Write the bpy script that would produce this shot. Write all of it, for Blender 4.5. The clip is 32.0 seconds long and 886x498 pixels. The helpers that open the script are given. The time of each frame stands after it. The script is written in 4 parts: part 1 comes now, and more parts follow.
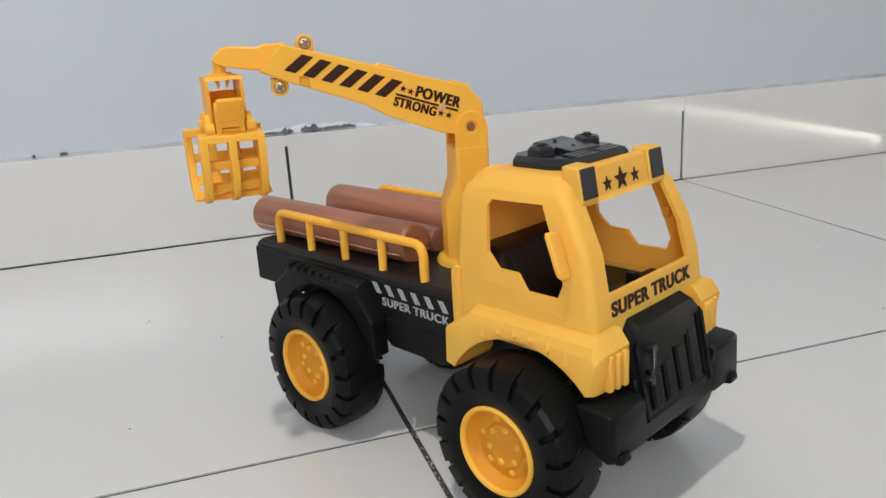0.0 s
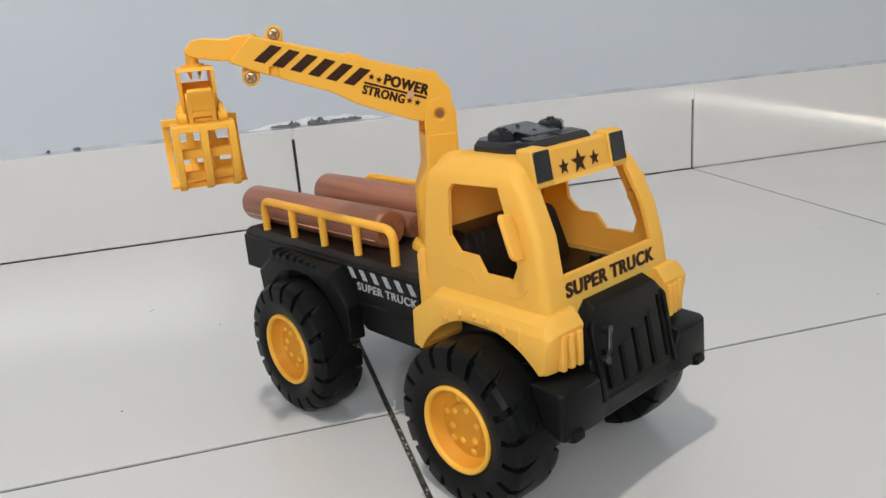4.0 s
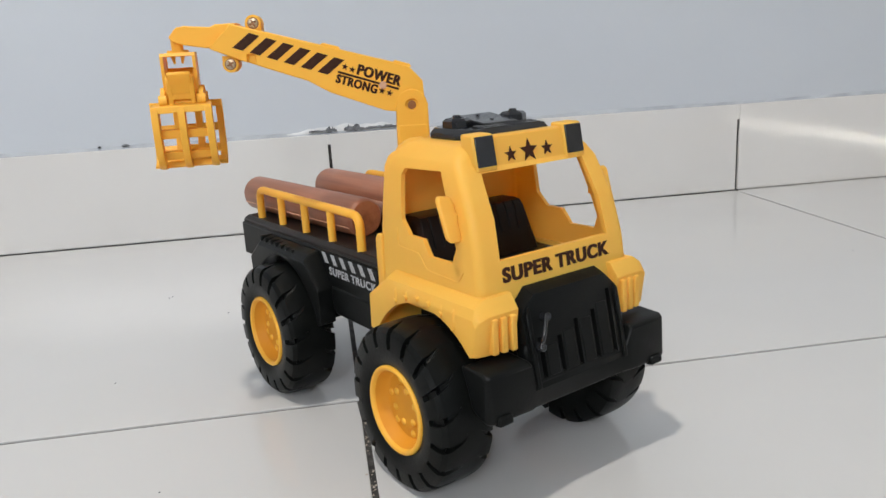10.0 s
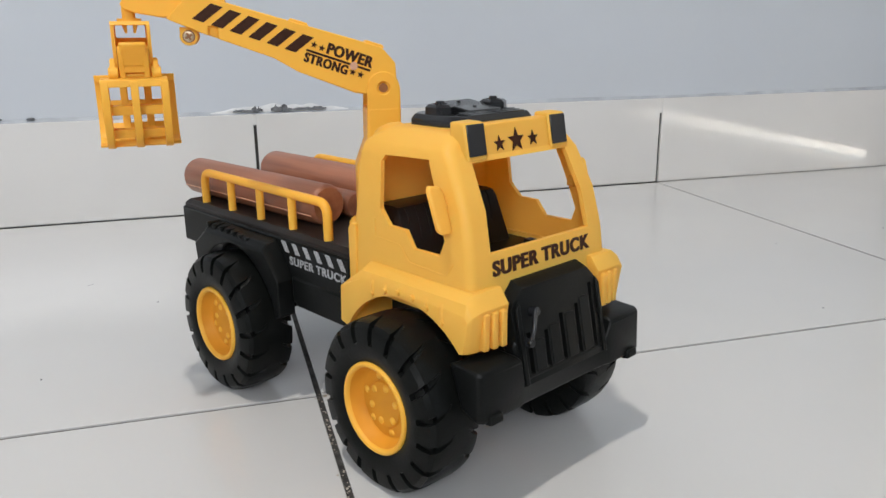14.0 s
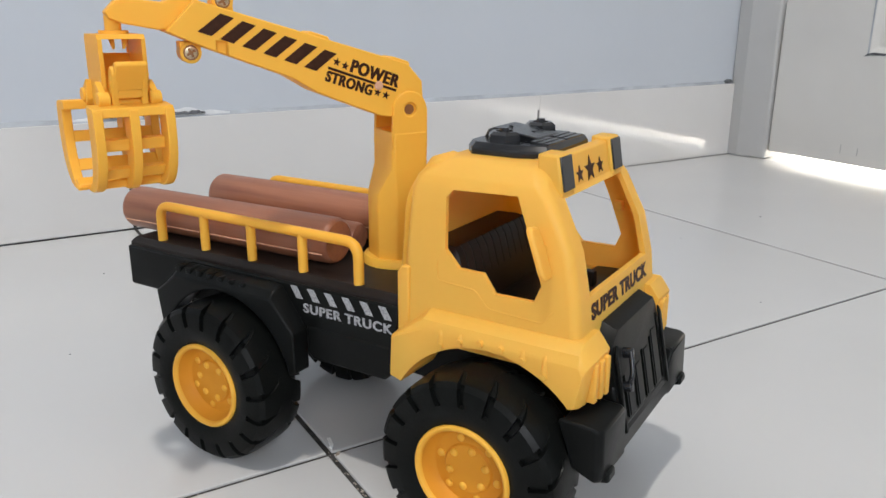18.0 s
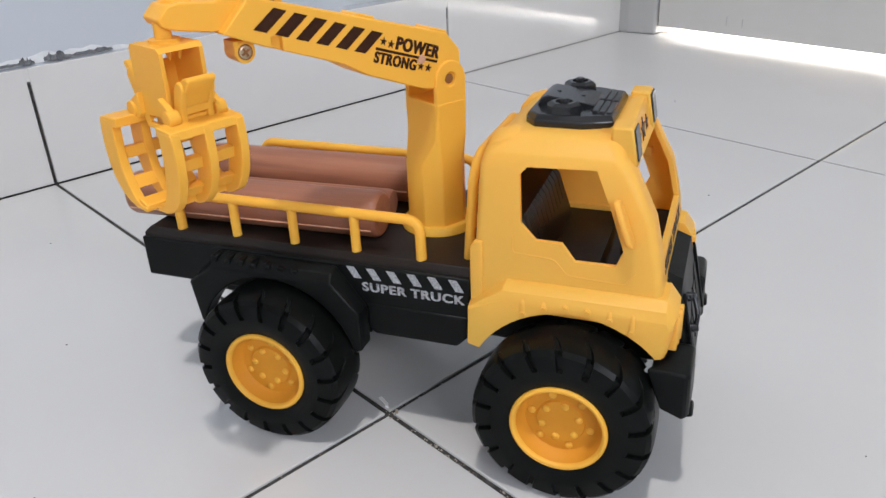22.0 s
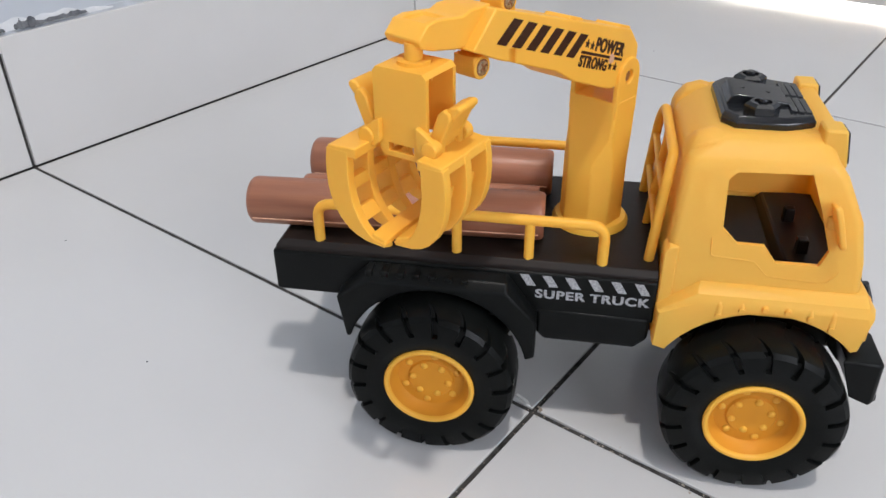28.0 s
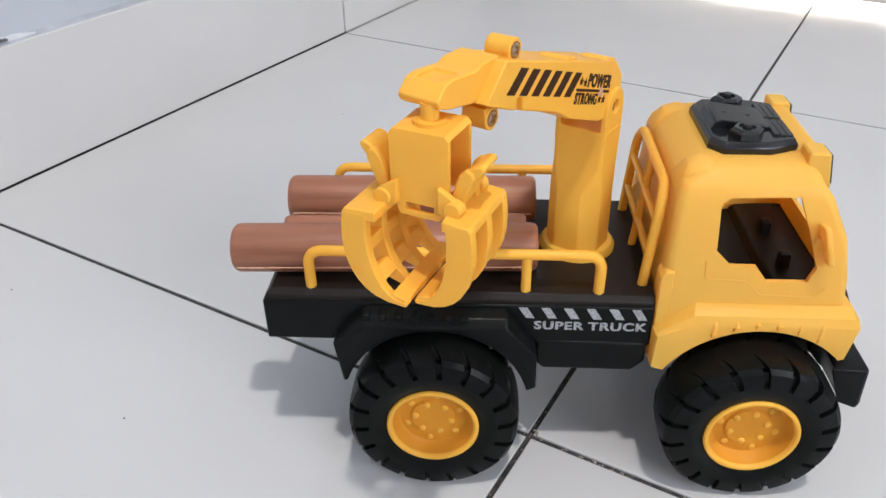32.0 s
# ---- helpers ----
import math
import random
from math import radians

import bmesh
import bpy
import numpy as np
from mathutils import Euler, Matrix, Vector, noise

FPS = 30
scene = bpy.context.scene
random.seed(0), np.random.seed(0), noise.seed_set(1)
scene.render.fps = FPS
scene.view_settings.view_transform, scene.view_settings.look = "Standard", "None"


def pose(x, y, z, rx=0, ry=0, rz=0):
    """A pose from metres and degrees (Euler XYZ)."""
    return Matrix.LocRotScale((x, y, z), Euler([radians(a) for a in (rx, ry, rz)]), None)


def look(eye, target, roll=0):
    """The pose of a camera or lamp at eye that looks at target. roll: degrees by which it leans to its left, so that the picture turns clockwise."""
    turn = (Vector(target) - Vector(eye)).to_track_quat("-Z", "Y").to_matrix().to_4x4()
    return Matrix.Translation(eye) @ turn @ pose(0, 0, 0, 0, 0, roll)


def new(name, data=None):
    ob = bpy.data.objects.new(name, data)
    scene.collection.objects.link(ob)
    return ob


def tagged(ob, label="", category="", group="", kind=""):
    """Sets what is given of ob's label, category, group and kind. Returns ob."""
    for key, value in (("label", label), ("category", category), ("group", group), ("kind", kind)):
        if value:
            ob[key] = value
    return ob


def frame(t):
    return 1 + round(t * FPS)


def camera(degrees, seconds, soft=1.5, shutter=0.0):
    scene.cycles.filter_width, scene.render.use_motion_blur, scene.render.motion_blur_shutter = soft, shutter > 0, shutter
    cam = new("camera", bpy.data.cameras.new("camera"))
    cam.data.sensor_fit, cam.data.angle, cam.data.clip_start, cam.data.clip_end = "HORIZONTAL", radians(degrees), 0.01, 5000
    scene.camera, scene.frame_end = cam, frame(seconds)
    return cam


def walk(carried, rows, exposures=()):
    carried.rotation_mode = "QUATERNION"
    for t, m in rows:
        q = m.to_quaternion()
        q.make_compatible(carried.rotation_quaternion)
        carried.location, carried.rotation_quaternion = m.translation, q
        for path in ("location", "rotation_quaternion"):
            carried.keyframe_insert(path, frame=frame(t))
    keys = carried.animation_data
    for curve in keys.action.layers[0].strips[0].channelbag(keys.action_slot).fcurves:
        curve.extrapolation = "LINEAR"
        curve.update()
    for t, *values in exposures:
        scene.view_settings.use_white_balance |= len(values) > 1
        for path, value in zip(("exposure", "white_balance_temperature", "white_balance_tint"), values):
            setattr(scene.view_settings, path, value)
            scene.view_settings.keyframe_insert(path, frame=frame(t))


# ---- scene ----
cam = camera(58.80, 32.0)
PATH = [
    (0, (-0.1147, -0.4590, 0.2652), (0.4596, 1.3709, -0.3020), -3.42),
    (0.5, (-0.1129, -0.4588, 0.2654), (0.4661, 1.3698, -0.3012), -3.39),
    (1, (-0.1134, -0.4579, 0.2690), (0.4888, 1.3671, -0.2846), -3.32),
    (1.5, (-0.1116, -0.4615, 0.2711), (0.4826, 1.3697, -0.2709), -4.31),
    (2, (-0.1087, -0.4630, 0.2690), (0.4763, 1.3700, -0.2769), -4.67),
    (2.5, (-0.1055, -0.4654, 0.2683), (0.4891, 1.3635, -0.2807), -4.41),
    (4.5, (-0.0687, -0.4846, 0.2574), (0.3797, 1.3773, -0.3190), -4.60),
    (5, (-0.0557, -0.4871, 0.2559), (0.3677, 1.3860, -0.3028), -4.73),
    (5.5, (-0.0456, -0.4893, 0.2495), (0.3336, 1.3913, -0.3157), -5.27),
    (6, (-0.0432, -0.4895, 0.2484), (0.2785, 1.4018, -0.3171), -5.70),
    (6.5, (-0.0335, -0.4940, 0.2442), (0.2901, 1.3954, -0.3260), -5.30),
    (7, (-0.0264, -0.4992, 0.2437), (0.3084, 1.3935, -0.3092), -5.48),
    (7.5, (-0.0229, -0.4992, 0.2382), (0.3099, 1.3975, -0.3020), -4.94),
    (8, (-0.0186, -0.5026, 0.2388), (0.3011, 1.4038, -0.2742), -4.91),
    (8.5, (-0.0205, -0.5028, 0.2385), (0.2832, 1.4112, -0.2558), -4.45),
    (9, (-0.0196, -0.5056, 0.2387), (0.2675, 1.4139, -0.2443), -3.75),
    (9.5, (-0.0192, -0.5074, 0.2342), (0.2772, 1.4057, -0.2678), -3.06),
    (10, (-0.0160, -0.5091, 0.2350), (0.2824, 1.4046, -0.2638), -3.37),
    (10.5, (-0.0154, -0.5109, 0.2342), (0.2820, 1.4037, -0.2619), -3.61),
    (11, (-0.0155, -0.5091, 0.2342), (0.2914, 1.4036, -0.2633), -3.49),
    (11.5, (-0.0160, -0.5064, 0.2328), (0.3041, 1.4030, -0.2689), -3.35),
    (12, (-0.0196, -0.5034, 0.2321), (0.3372, 1.3974, -0.2774), -2.89),
    (12.5, (-0.0284, -0.4962, 0.2318), (0.3904, 1.3911, -0.2810), -2.44),
    (13, (-0.0336, -0.4933, 0.2336), (0.4052, 1.3877, -0.2852), -2.12),
    (13.5, (-0.0427, -0.4886, 0.2348), (0.4547, 1.3737, -0.2983), -1.22),
    (14, (-0.0565, -0.4821, 0.2358), (0.4934, 1.3619, -0.3095), -0.62),
    (14.5, (-0.0704, -0.4705, 0.2381), (0.5328, 1.3663, -0.2743), -0.34),
    (16.5, (-0.1264, -0.4164, 0.2373), (0.7634, 1.2929, -0.2979), 0.29),
    (17, (-0.1404, -0.4017, 0.2420), (0.7980, 1.2815, -0.2929), 0.57),
    (17.5, (-0.1502, -0.3913, 0.2463), (0.8264, 1.2613, -0.3150), 0.29),
    (18, (-0.1601, -0.3832, 0.2512), (0.8493, 1.2429, -0.3293), 0.33),
    (18.5, (-0.1725, -0.3761, 0.2547), (0.8786, 1.2072, -0.3685), -0.59),
    (19, (-0.1771, -0.3690, 0.2603), (0.9036, 1.1901, -0.3731), -1.86),
    (19.5, (-0.1886, -0.3555, 0.2634), (0.9297, 1.1747, -0.3751), -1.65),
    (20, (-0.1972, -0.3440, 0.2703), (0.9511, 1.1476, -0.4052), -2.06),
    (20.5, (-0.2058, -0.3343, 0.2768), (0.9745, 1.1050, -0.4547), -2.23),
    (21, (-0.2183, -0.3252, 0.2846), (0.9631, 1.0881, -0.4946), -2.62),
    (21.5, (-0.2298, -0.3180, 0.2894), (0.9660, 1.0466, -0.5518), -2.59),
    (22, (-0.2362, -0.3138, 0.3035), (0.9751, 1.0097, -0.5802), -2.48),
    (22.5, (-0.2425, -0.3111, 0.3226), (0.9718, 0.9944, -0.5835), -2.18),
    (23, (-0.2510, -0.3083, 0.3289), (0.9859, 0.9619, -0.5967), -1.45),
    (23.5, (-0.2529, -0.3059, 0.3319), (0.9895, 0.9546, -0.5995), -1.76),
    (24, (-0.2530, -0.3057, 0.3341), (0.9907, 0.9486, -0.6041), -2.21),
    (24.5, (-0.2520, -0.3000, 0.3326), (1.0071, 0.9273, -0.6206), -2.26),
    (26.5, (-0.2883, -0.2322, 0.3414), (1.0406, 0.8418, -0.6981), -1.00),
    (27, (-0.3000, -0.2113, 0.3392), (1.0500, 0.8408, -0.6955), -0.60),
    (27.5, (-0.3082, -0.1920, 0.3416), (1.0321, 0.8570, -0.7087), -0.96),
    (28, (-0.3165, -0.1723, 0.3351), (1.0419, 0.8572, -0.7113), -0.62),
    (28.5, (-0.3228, -0.1602, 0.3319), (1.0656, 0.8420, -0.7015), 0.30),
    (29, (-0.3256, -0.1473, 0.3299), (1.1308, 0.7676, -0.6908), 1.62),
    (29.5, (-0.3208, -0.1421, 0.3330), (1.1567, 0.7202, -0.7030), 0.45),
    (30, (-0.3259, -0.1354, 0.3281), (1.1724, 0.6591, -0.7320), 1.28),
    (30.5, (-0.3257, -0.1315, 0.3261), (1.1913, 0.6227, -0.7368), 1.02),
    (31, (-0.3323, -0.1266, 0.3299), (1.1776, 0.6448, -0.7307), 0.35),
    (31.5, (-0.3337, -0.1249, 0.3352), (1.1645, 0.6635, -0.7296), -0.29),
    (32, (-0.3232, -0.1287, 0.3570), (1.1320, 0.7186, -0.7222), -0.88),
]
walk(cam, [(t, look(eye, target, roll)) for t, eye, target, roll in PATH],
     exposures=[(0, 2.83, 6830, 10), (4, 2.85, 6830, 10), (9, 2.90, 6800, 10), (14.5, 2.87, 6730, 10), (19, 2.88, 6580, 11), (23, 2.89, 6430, 13), (29, 2.95, 6430, 13), (32, 3.04, 6430, 13)])

# ---- light ----
world = bpy.data.worlds.new("sky")
scene.world = world
world.use_nodes = True
wn = world.node_tree.nodes
sky = wn.new("ShaderNodeTexSky")
sky.sky_type = "NISHITA"
sky.sun_disc = False
sky.sun_elevation = radians(22)
sky.sun_rotation = radians(90)
wn["Background"].inputs["Strength"].default_value = 0.09
world.node_tree.links.new(sky.outputs[0], wn["Background"].inputs["Color"])


def lamp(name, kind, m, energy, color, **more):
    data = bpy.data.lights.new(name, kind)
    data.energy, data.color = energy, color
    if kind == "AREA":
        data.shape = "RECTANGLE"
        data.size, data.size_y = more["size"]
    else:
        data.angle = more["angle"]
    ob = new(name, data)
    ob.matrix_world = m
    return ob


SUN = lamp("sun", "SUN", look((4, 0.4, 1.62), (0, 0, 0)), 5.0, (1.0, 0.95, 0.88), angle=radians(0.5))
LAMP_AT = Vector((-0.66, -0.62, 3.16))
lamp("ceiling_lamp_light", "AREA", look(LAMP_AT, (LAMP_AT.x, LAMP_AT.y, 0)), 6.8, (1.0, 0.965, 0.91), size=(0.14, 0.14))
# soft fill from an added, unseen window; brightens the truck's sides and front
lamp("window_fill_light", "AREA", look((-1.1, -2.96, 1.75), (-0.5, 0.0, 0.9)), 7.3, (0.98, 0.985, 1.0), size=(1.5, 1.3))


# ---- materials ----
def material(name, color, rough=0.4, color2=None, scale=40.0, detail=4.0, amount=0.5, bump=0.0, bump_scale=300.0,
             stretch=None, metal=0.0, spec=0.5, coat=0.0, subsurface=0.0, rough_var=0.0, per_object=0.0, glow_through=None, through_share=0.36):
    m = bpy.data.materials.new(name)
    m.use_nodes = True
    n, l = m.node_tree.nodes, m.node_tree.links
    b = n["Principled BSDF"]
    b.inputs["Metallic"].default_value = metal
    b.inputs["Specular IOR Level"].default_value = spec
    b.inputs["Coat Weight"].default_value = coat
    b.inputs["Roughness"].default_value = rough
    co = n.new("ShaderNodeTexCoord")
    mp = n.new("ShaderNodeMapping")
    if stretch:
        mp.inputs["Scale"].default_value = stretch
    l.new(co.outputs["Object"], mp.inputs["Vector"])
    no = n.new("ShaderNodeTexNoise")
    no.inputs["Scale"].default_value, no.inputs["Detail"].default_value = scale, detail
    l.new(mp.outputs[0], no.inputs["Vector"])
    mix = n.new("ShaderNodeMix")
    mix.data_type = "RGBA"
    mix.inputs["A"].default_value = (*color, 1)
    mix.inputs["B"].default_value = (*(color2 or [c * 0.85 for c in color]), 1)
    ramp = n.new("ShaderNodeMapRange")
    ramp.inputs["From Min"].default_value, ramp.inputs["From Max"].default_value = 0.35, 0.7
    ramp.inputs["To Max"].default_value = amount
    l.new(no.outputs["Fac"], ramp.inputs["Value"])
    l.new(ramp.outputs[0], mix.inputs["Factor"])
    out = mix.outputs["Result"]
    if per_object:
        info = n.new("ShaderNodeObjectInfo")
        hsv = n.new("ShaderNodeHueSaturation")
        mr = n.new("ShaderNodeMapRange")
        mr.inputs["To Min"].default_value, mr.inputs["To Max"].default_value = 1 - per_object, 1 + per_object
        l.new(info.outputs["Random"], mr.inputs["Value"])
        l.new(mr.outputs[0], hsv.inputs["Value"])
        l.new(out, hsv.inputs["Color"])
        out = hsv.outputs[0]
    l.new(out, b.inputs["Base Color"])
    if glow_through:
        tr = n.new("ShaderNodeBsdfTranslucent")
        tr.inputs["Color"].default_value = (*glow_through, 1)
        ms = n.new("ShaderNodeMixShader")
        ms.inputs[0].default_value = through_share
        l.new(b.outputs[0], ms.inputs[1])
        l.new(tr.outputs[0], ms.inputs[2])
        l.new(ms.outputs[0], n["Material Output"].inputs["Surface"])
    if rough_var:
        n2 = n.new("ShaderNodeTexNoise")
        n2.inputs["Scale"].default_value, n2.inputs["Detail"].default_value = scale * 0.3, 6.0
        l.new(mp.outputs[0], n2.inputs["Vector"])
        r2 = n.new("ShaderNodeMapRange")
        r2.inputs["To Min"].default_value, r2.inputs["To Max"].default_value = max(rough - rough_var, 0.02), rough + rough_var
        l.new(n2.outputs["Fac"], r2.inputs["Value"])
        l.new(r2.outputs[0], b.inputs["Roughness"])
    if bump:
        n3 = n.new("ShaderNodeTexNoise")
        n3.inputs["Scale"].default_value, n3.inputs["Detail"].default_value = bump_scale, 3.0
        l.new(mp.outputs[0], n3.inputs["Vector"])
        bp = n.new("ShaderNodeBump")
        bp.inputs["Strength"].default_value, bp.inputs["Distance"].default_value = bump, 0.001
        l.new(n3.outputs["Fac"], bp.inputs["Height"])
        l.new(bp.outputs[0], b.inputs["Normal"])
    return m


YELLOW = material("yellow_plastic", (1.0, 0.660, 0.125), 0.42, (0.99, 0.635, 0.112), 60, bump=0.05, bump_scale=500, rough_var=0.08, spec=0.32, glow_through=(1.0, 0.50, 0.03), through_share=0.40)
ORANGE = material("orange_yellow_plastic", (1.0, 0.585, 0.078), 0.38, (0.99, 0.56, 0.070), 60, bump=0.04, bump_scale=500, rough_var=0.08, spec=0.32, glow_through=(1.0, 0.49, 0.04), through_share=0.30)
# wheel dish: a darker orange than its lip and studs
RIM = material("rim_darker_orange", (0.82, 0.35, 0.030), 0.52, (0.76, 0.31, 0.024), 80, rough_var=0.06, spec=0.25, glow_through=(1.0, 0.36, 0.02), through_share=0.2)
BLACK = material("black_plastic", (0.0050, 0.0057, 0.0056), 0.34, (0.0080, 0.0088, 0.0086), 90, bump=0.06, bump_scale=600, rough_var=0.1, spec=0.11)
TYRE = material("tyre_plastic", (0.0042, 0.0049, 0.0047), 0.34, (0.0068, 0.0076, 0.0073), 120, bump=0.1, bump_scale=700, rough_var=0.1, spec=0.11)
GLOSS = material("glossy_black_plastic", (0.010, 0.011, 0.013), 0.17, (0.016, 0.017, 0.020), 120, bump=0.03, bump_scale=500, rough_var=0.06, spec=0.5)
LAMP_GLOSS = material("lamp_face_plastic", (0.010, 0.010, 0.011), 0.12, (0.016, 0.016, 0.018), 120, rough_var=0.04, spec=0.6)
DECK = material("deck_plastic", (0.012, 0.009, 0.008), 0.4, (0.018, 0.013, 0.011), 90, bump=0.08, bump_scale=600, rough_var=0.1, spec=0.2)
INK = material("black_ink", (0.034, 0.011, 0.005), 0.5, (0.055, 0.020, 0.010), 400, amount=0.7, spec=0.15)
SILVER_INK = material("silver_ink", (0.46, 0.47, 0.49), 0.45, (0.12, 0.12, 0.13), 900, detail=6, amount=0.9)
# brown of the hinge pins, also painted as the shade in screw holes
PIN_AND_SHADE = material("brown_pin_and_shade", (0.30, 0.12, 0.035), 0.4, (0.20, 0.08, 0.025), 300)
SCREW = material("screw_steel", (0.62, 0.50, 0.34), 0.4, (0.22, 0.18, 0.13), 700, metal=1.0, amount=0.8)
LOG = material("log_plastic", (0.351, 0.141, 0.076), 0.40, (0.190, 0.066, 0.036), 150, detail=10, amount=0.85, bump=0.25,
               bump_scale=260, stretch=(0.06, 1.0, 1.0), rough_var=0.08)
SEAM = material("pale_mould_seam", (0.70, 0.42, 0.28), 0.5, (0.45, 0.2, 0.12), 300, amount=0.8)
SEAM_WHITE = material("chipped_glaze", (0.82, 0.82, 0.80), 0.5, (0.7, 0.7, 0.68), 300)
TILE = material("floor_tile_glaze", (0.546, 0.546, 0.543), 0.16, (0.514, 0.514, 0.511), 5, detail=8, amount=0.6, bump=0.02, bump_scale=8, rough_var=0.06, per_object=0.012)
SKIRT = material("skirting_tile_glaze", (0.620, 0.611, 0.597), 0.10, (0.573, 0.564, 0.550), 6, detail=8, amount=0.6, rough_var=0.03, per_object=0.012, spec=0.7)
GROUT = material("dirty_grout", (0.018, 0.017, 0.016), 0.85, (0.085, 0.08, 0.075), 160, detail=8, amount=0.75, bump=0.6, bump_scale=600)
GREY_GROUT = material("grey_grout", (0.10, 0.097, 0.094), 0.9, (0.03, 0.028, 0.026), 9, detail=5, amount=1.0)
PALE_GROUT = material("pale_grout", (0.34, 0.335, 0.33), 0.9, (0.16, 0.155, 0.15), 40, detail=6, amount=0.9)
CRUMB = material("grout_crumb", (0.55, 0.50, 0.44), 0.9, (0.20, 0.16, 0.12), 90, amount=1.0, per_object=0.1)
PAINT = material("wall_paint", (0.493, 0.525, 0.567), 0.55, (0.465, 0.498, 0.544), 3, detail=8, amount=0.8, bump=0.12, bump_scale=60)
LEDGE = material("ledge_plaster", (0.400, 0.428, 0.465), 0.7, (0.260, 0.279, 0.307), 30, detail=8, amount=0.9, bump=0.5, bump_scale=120)
PLASTER = material("bare_plaster", (0.614, 0.623, 0.632), 0.8, (0.465, 0.484, 0.512), 60, detail=8, amount=0.8, bump=0.4, bump_scale=150)
FLAKE = material("dark_flake", (0.055, 0.058, 0.066), 0.8, (0.19, 0.20, 0.215), 120, detail=8, amount=0.8, bump=0.6, bump_scale=300)
DOOR = material("door_paint", (0.577, 0.567, 0.544), 0.45, (0.521, 0.512, 0.493), 8, detail=8, amount=0.6, bump=0.08, bump_scale=120)
JAMB = material("jamb_paint", (0.409, 0.409, 0.405), 0.45, (0.353, 0.353, 0.349), 8, detail=8, amount=0.6, bump=0.1, bump_scale=100)
CEIL = material("ceiling_paint", (0.55, 0.55, 0.54), 0.8, None, 3)
CONCRETE = material("yard_concrete", (0.80, 0.78, 0.74), 0.85, (0.7, 0.68, 0.64), 8, detail=8, bump=0.3, bump_scale=60)
SEAT = material("seat_plastic", (0.011, 0.0075, 0.006), 0.36, (0.016, 0.010, 0.008), 90, rough_var=0.1, spec=0.13)


# ---- mesh helpers ----
def box(bm, x0, x1, y0, y1, z0, z1, m=None):
    v = [bm.verts.new((m @ Vector(p)) if m else p) for p in
         ((x0, y0, z0), (x1, y0, z0), (x1, y1, z0), (x0, y1, z0), (x0, y0, z1), (x1, y0, z1), (x1, y1, z1), (x0, y1, z1))]
    for f in ((3, 2, 1, 0), (4, 5, 6, 7), (0, 1, 5, 4), (1, 2, 6, 5), (2, 3, 7, 6), (3, 0, 4, 7)):
        bm.faces.new([v[i] for i in f])


def skin(bm, rings, close=True, cap=True):
    """Joins rings of points with equal counts into a skin."""
    vs = [[bm.verts.new(p) for p in r] for r in rings]
    n = len(vs[0])
    for a, b in zip(vs, vs[1:]):
        for i in range(n if close else n - 1):
            j = (i + 1) % n
            bm.faces.new((a[i], a[j], b[j], b[i]))
    if cap:
        bm.faces.new(vs[0][::-1])
        bm.faces.new(vs[-1])
    return vs


def prism(bm, poly, put, a, b):
    """A 2D outline swept from a to b; put(u, v, w) gives the place."""
    skin(bm, [[put(u, v, w) for u, v in poly] for w in (a, b)])


def along_y(u, v, w):
    return (u, w, v)


def along_x(u, v, w):
    return (w, u, v)


def along_z(u, v, w):
    return (u, v, w)


def tube(bm, pts, r, seg=12, closed=False):
    pts = [Vector(p) for p in pts]
    rings, n = [], len(pts)
    side = None
    for i, p in enumerate(pts):
        a = pts[i - 1] if (i or closed) else p
        b = pts[(i + 1) % n] if (i < n - 1 or closed) else p
        d = (b - a).normalized()
        if side is None:
            side = d.cross(Vector((0.123, 0.456, 0.881))).normalized()
        side = (side - d * side.dot(d)).normalized()
        up = d.cross(side)
        rings.append([p + (side * math.cos(k) + up * math.sin(k)) * r for k in np.linspace(0, 2 * math.pi, seg, endpoint=False)])
    if closed:
        rings.append(rings[0])
    skin(bm, rings, cap=not closed)


def bend(pts, r, steps=5):
    """Rounds the inner corners of a line of points."""
    pts = [Vector(p) for p in pts]
    out = [pts[0]]
    for a, p, b in zip(pts, pts[1:], pts[2:]):
        s, e = p + (a - p).normalized() * r, p + (b - p).normalized() * r
        for k in range(steps + 1):
            t = k / steps
            out.append(s * (1 - t) ** 2 + p * 2 * t * (1 - t) + e * t * t)
    return out + [pts[-1]]


def cyl(bm, p, q, r, seg=24, r2=None):
    p, q = Vector(p), Vector(q)
    d = (q - p).normalized()
    side = d.orthogonal().normalized()
    up = d.cross(side)
    ks = np.linspace(0, 2 * math.pi, seg, endpoint=False)
    skin(bm, [[c + (side * math.cos(k) + up * math.sin(k)) * rr for k in ks] for c, rr in ((p, r), (q, r2 or r))])


def lathe(bm, profile, centre, seg=48, axis="y"):
    """profile: (radius, place along the axis) pairs, closed round."""
    c = Vector(centre)
    rings = []
    for k in np.linspace(0, 2 * math.pi, seg, endpoint=False):
        rings.append([c + Vector((r * math.cos(k), w, r * math.sin(k))) if axis == "y" else c + Vector((r * math.cos(k), r * math.sin(k), w))
                      for r, w in profile])
    rings.append(rings[0])
    skin(bm, rings, close=False, cap=False)
    bmesh.ops.remove_doubles(bm, verts=bm.verts, dist=1e-6)


def finish(bm):
    bmesh.ops.recalc_face_normals(bm, faces=bm.faces)


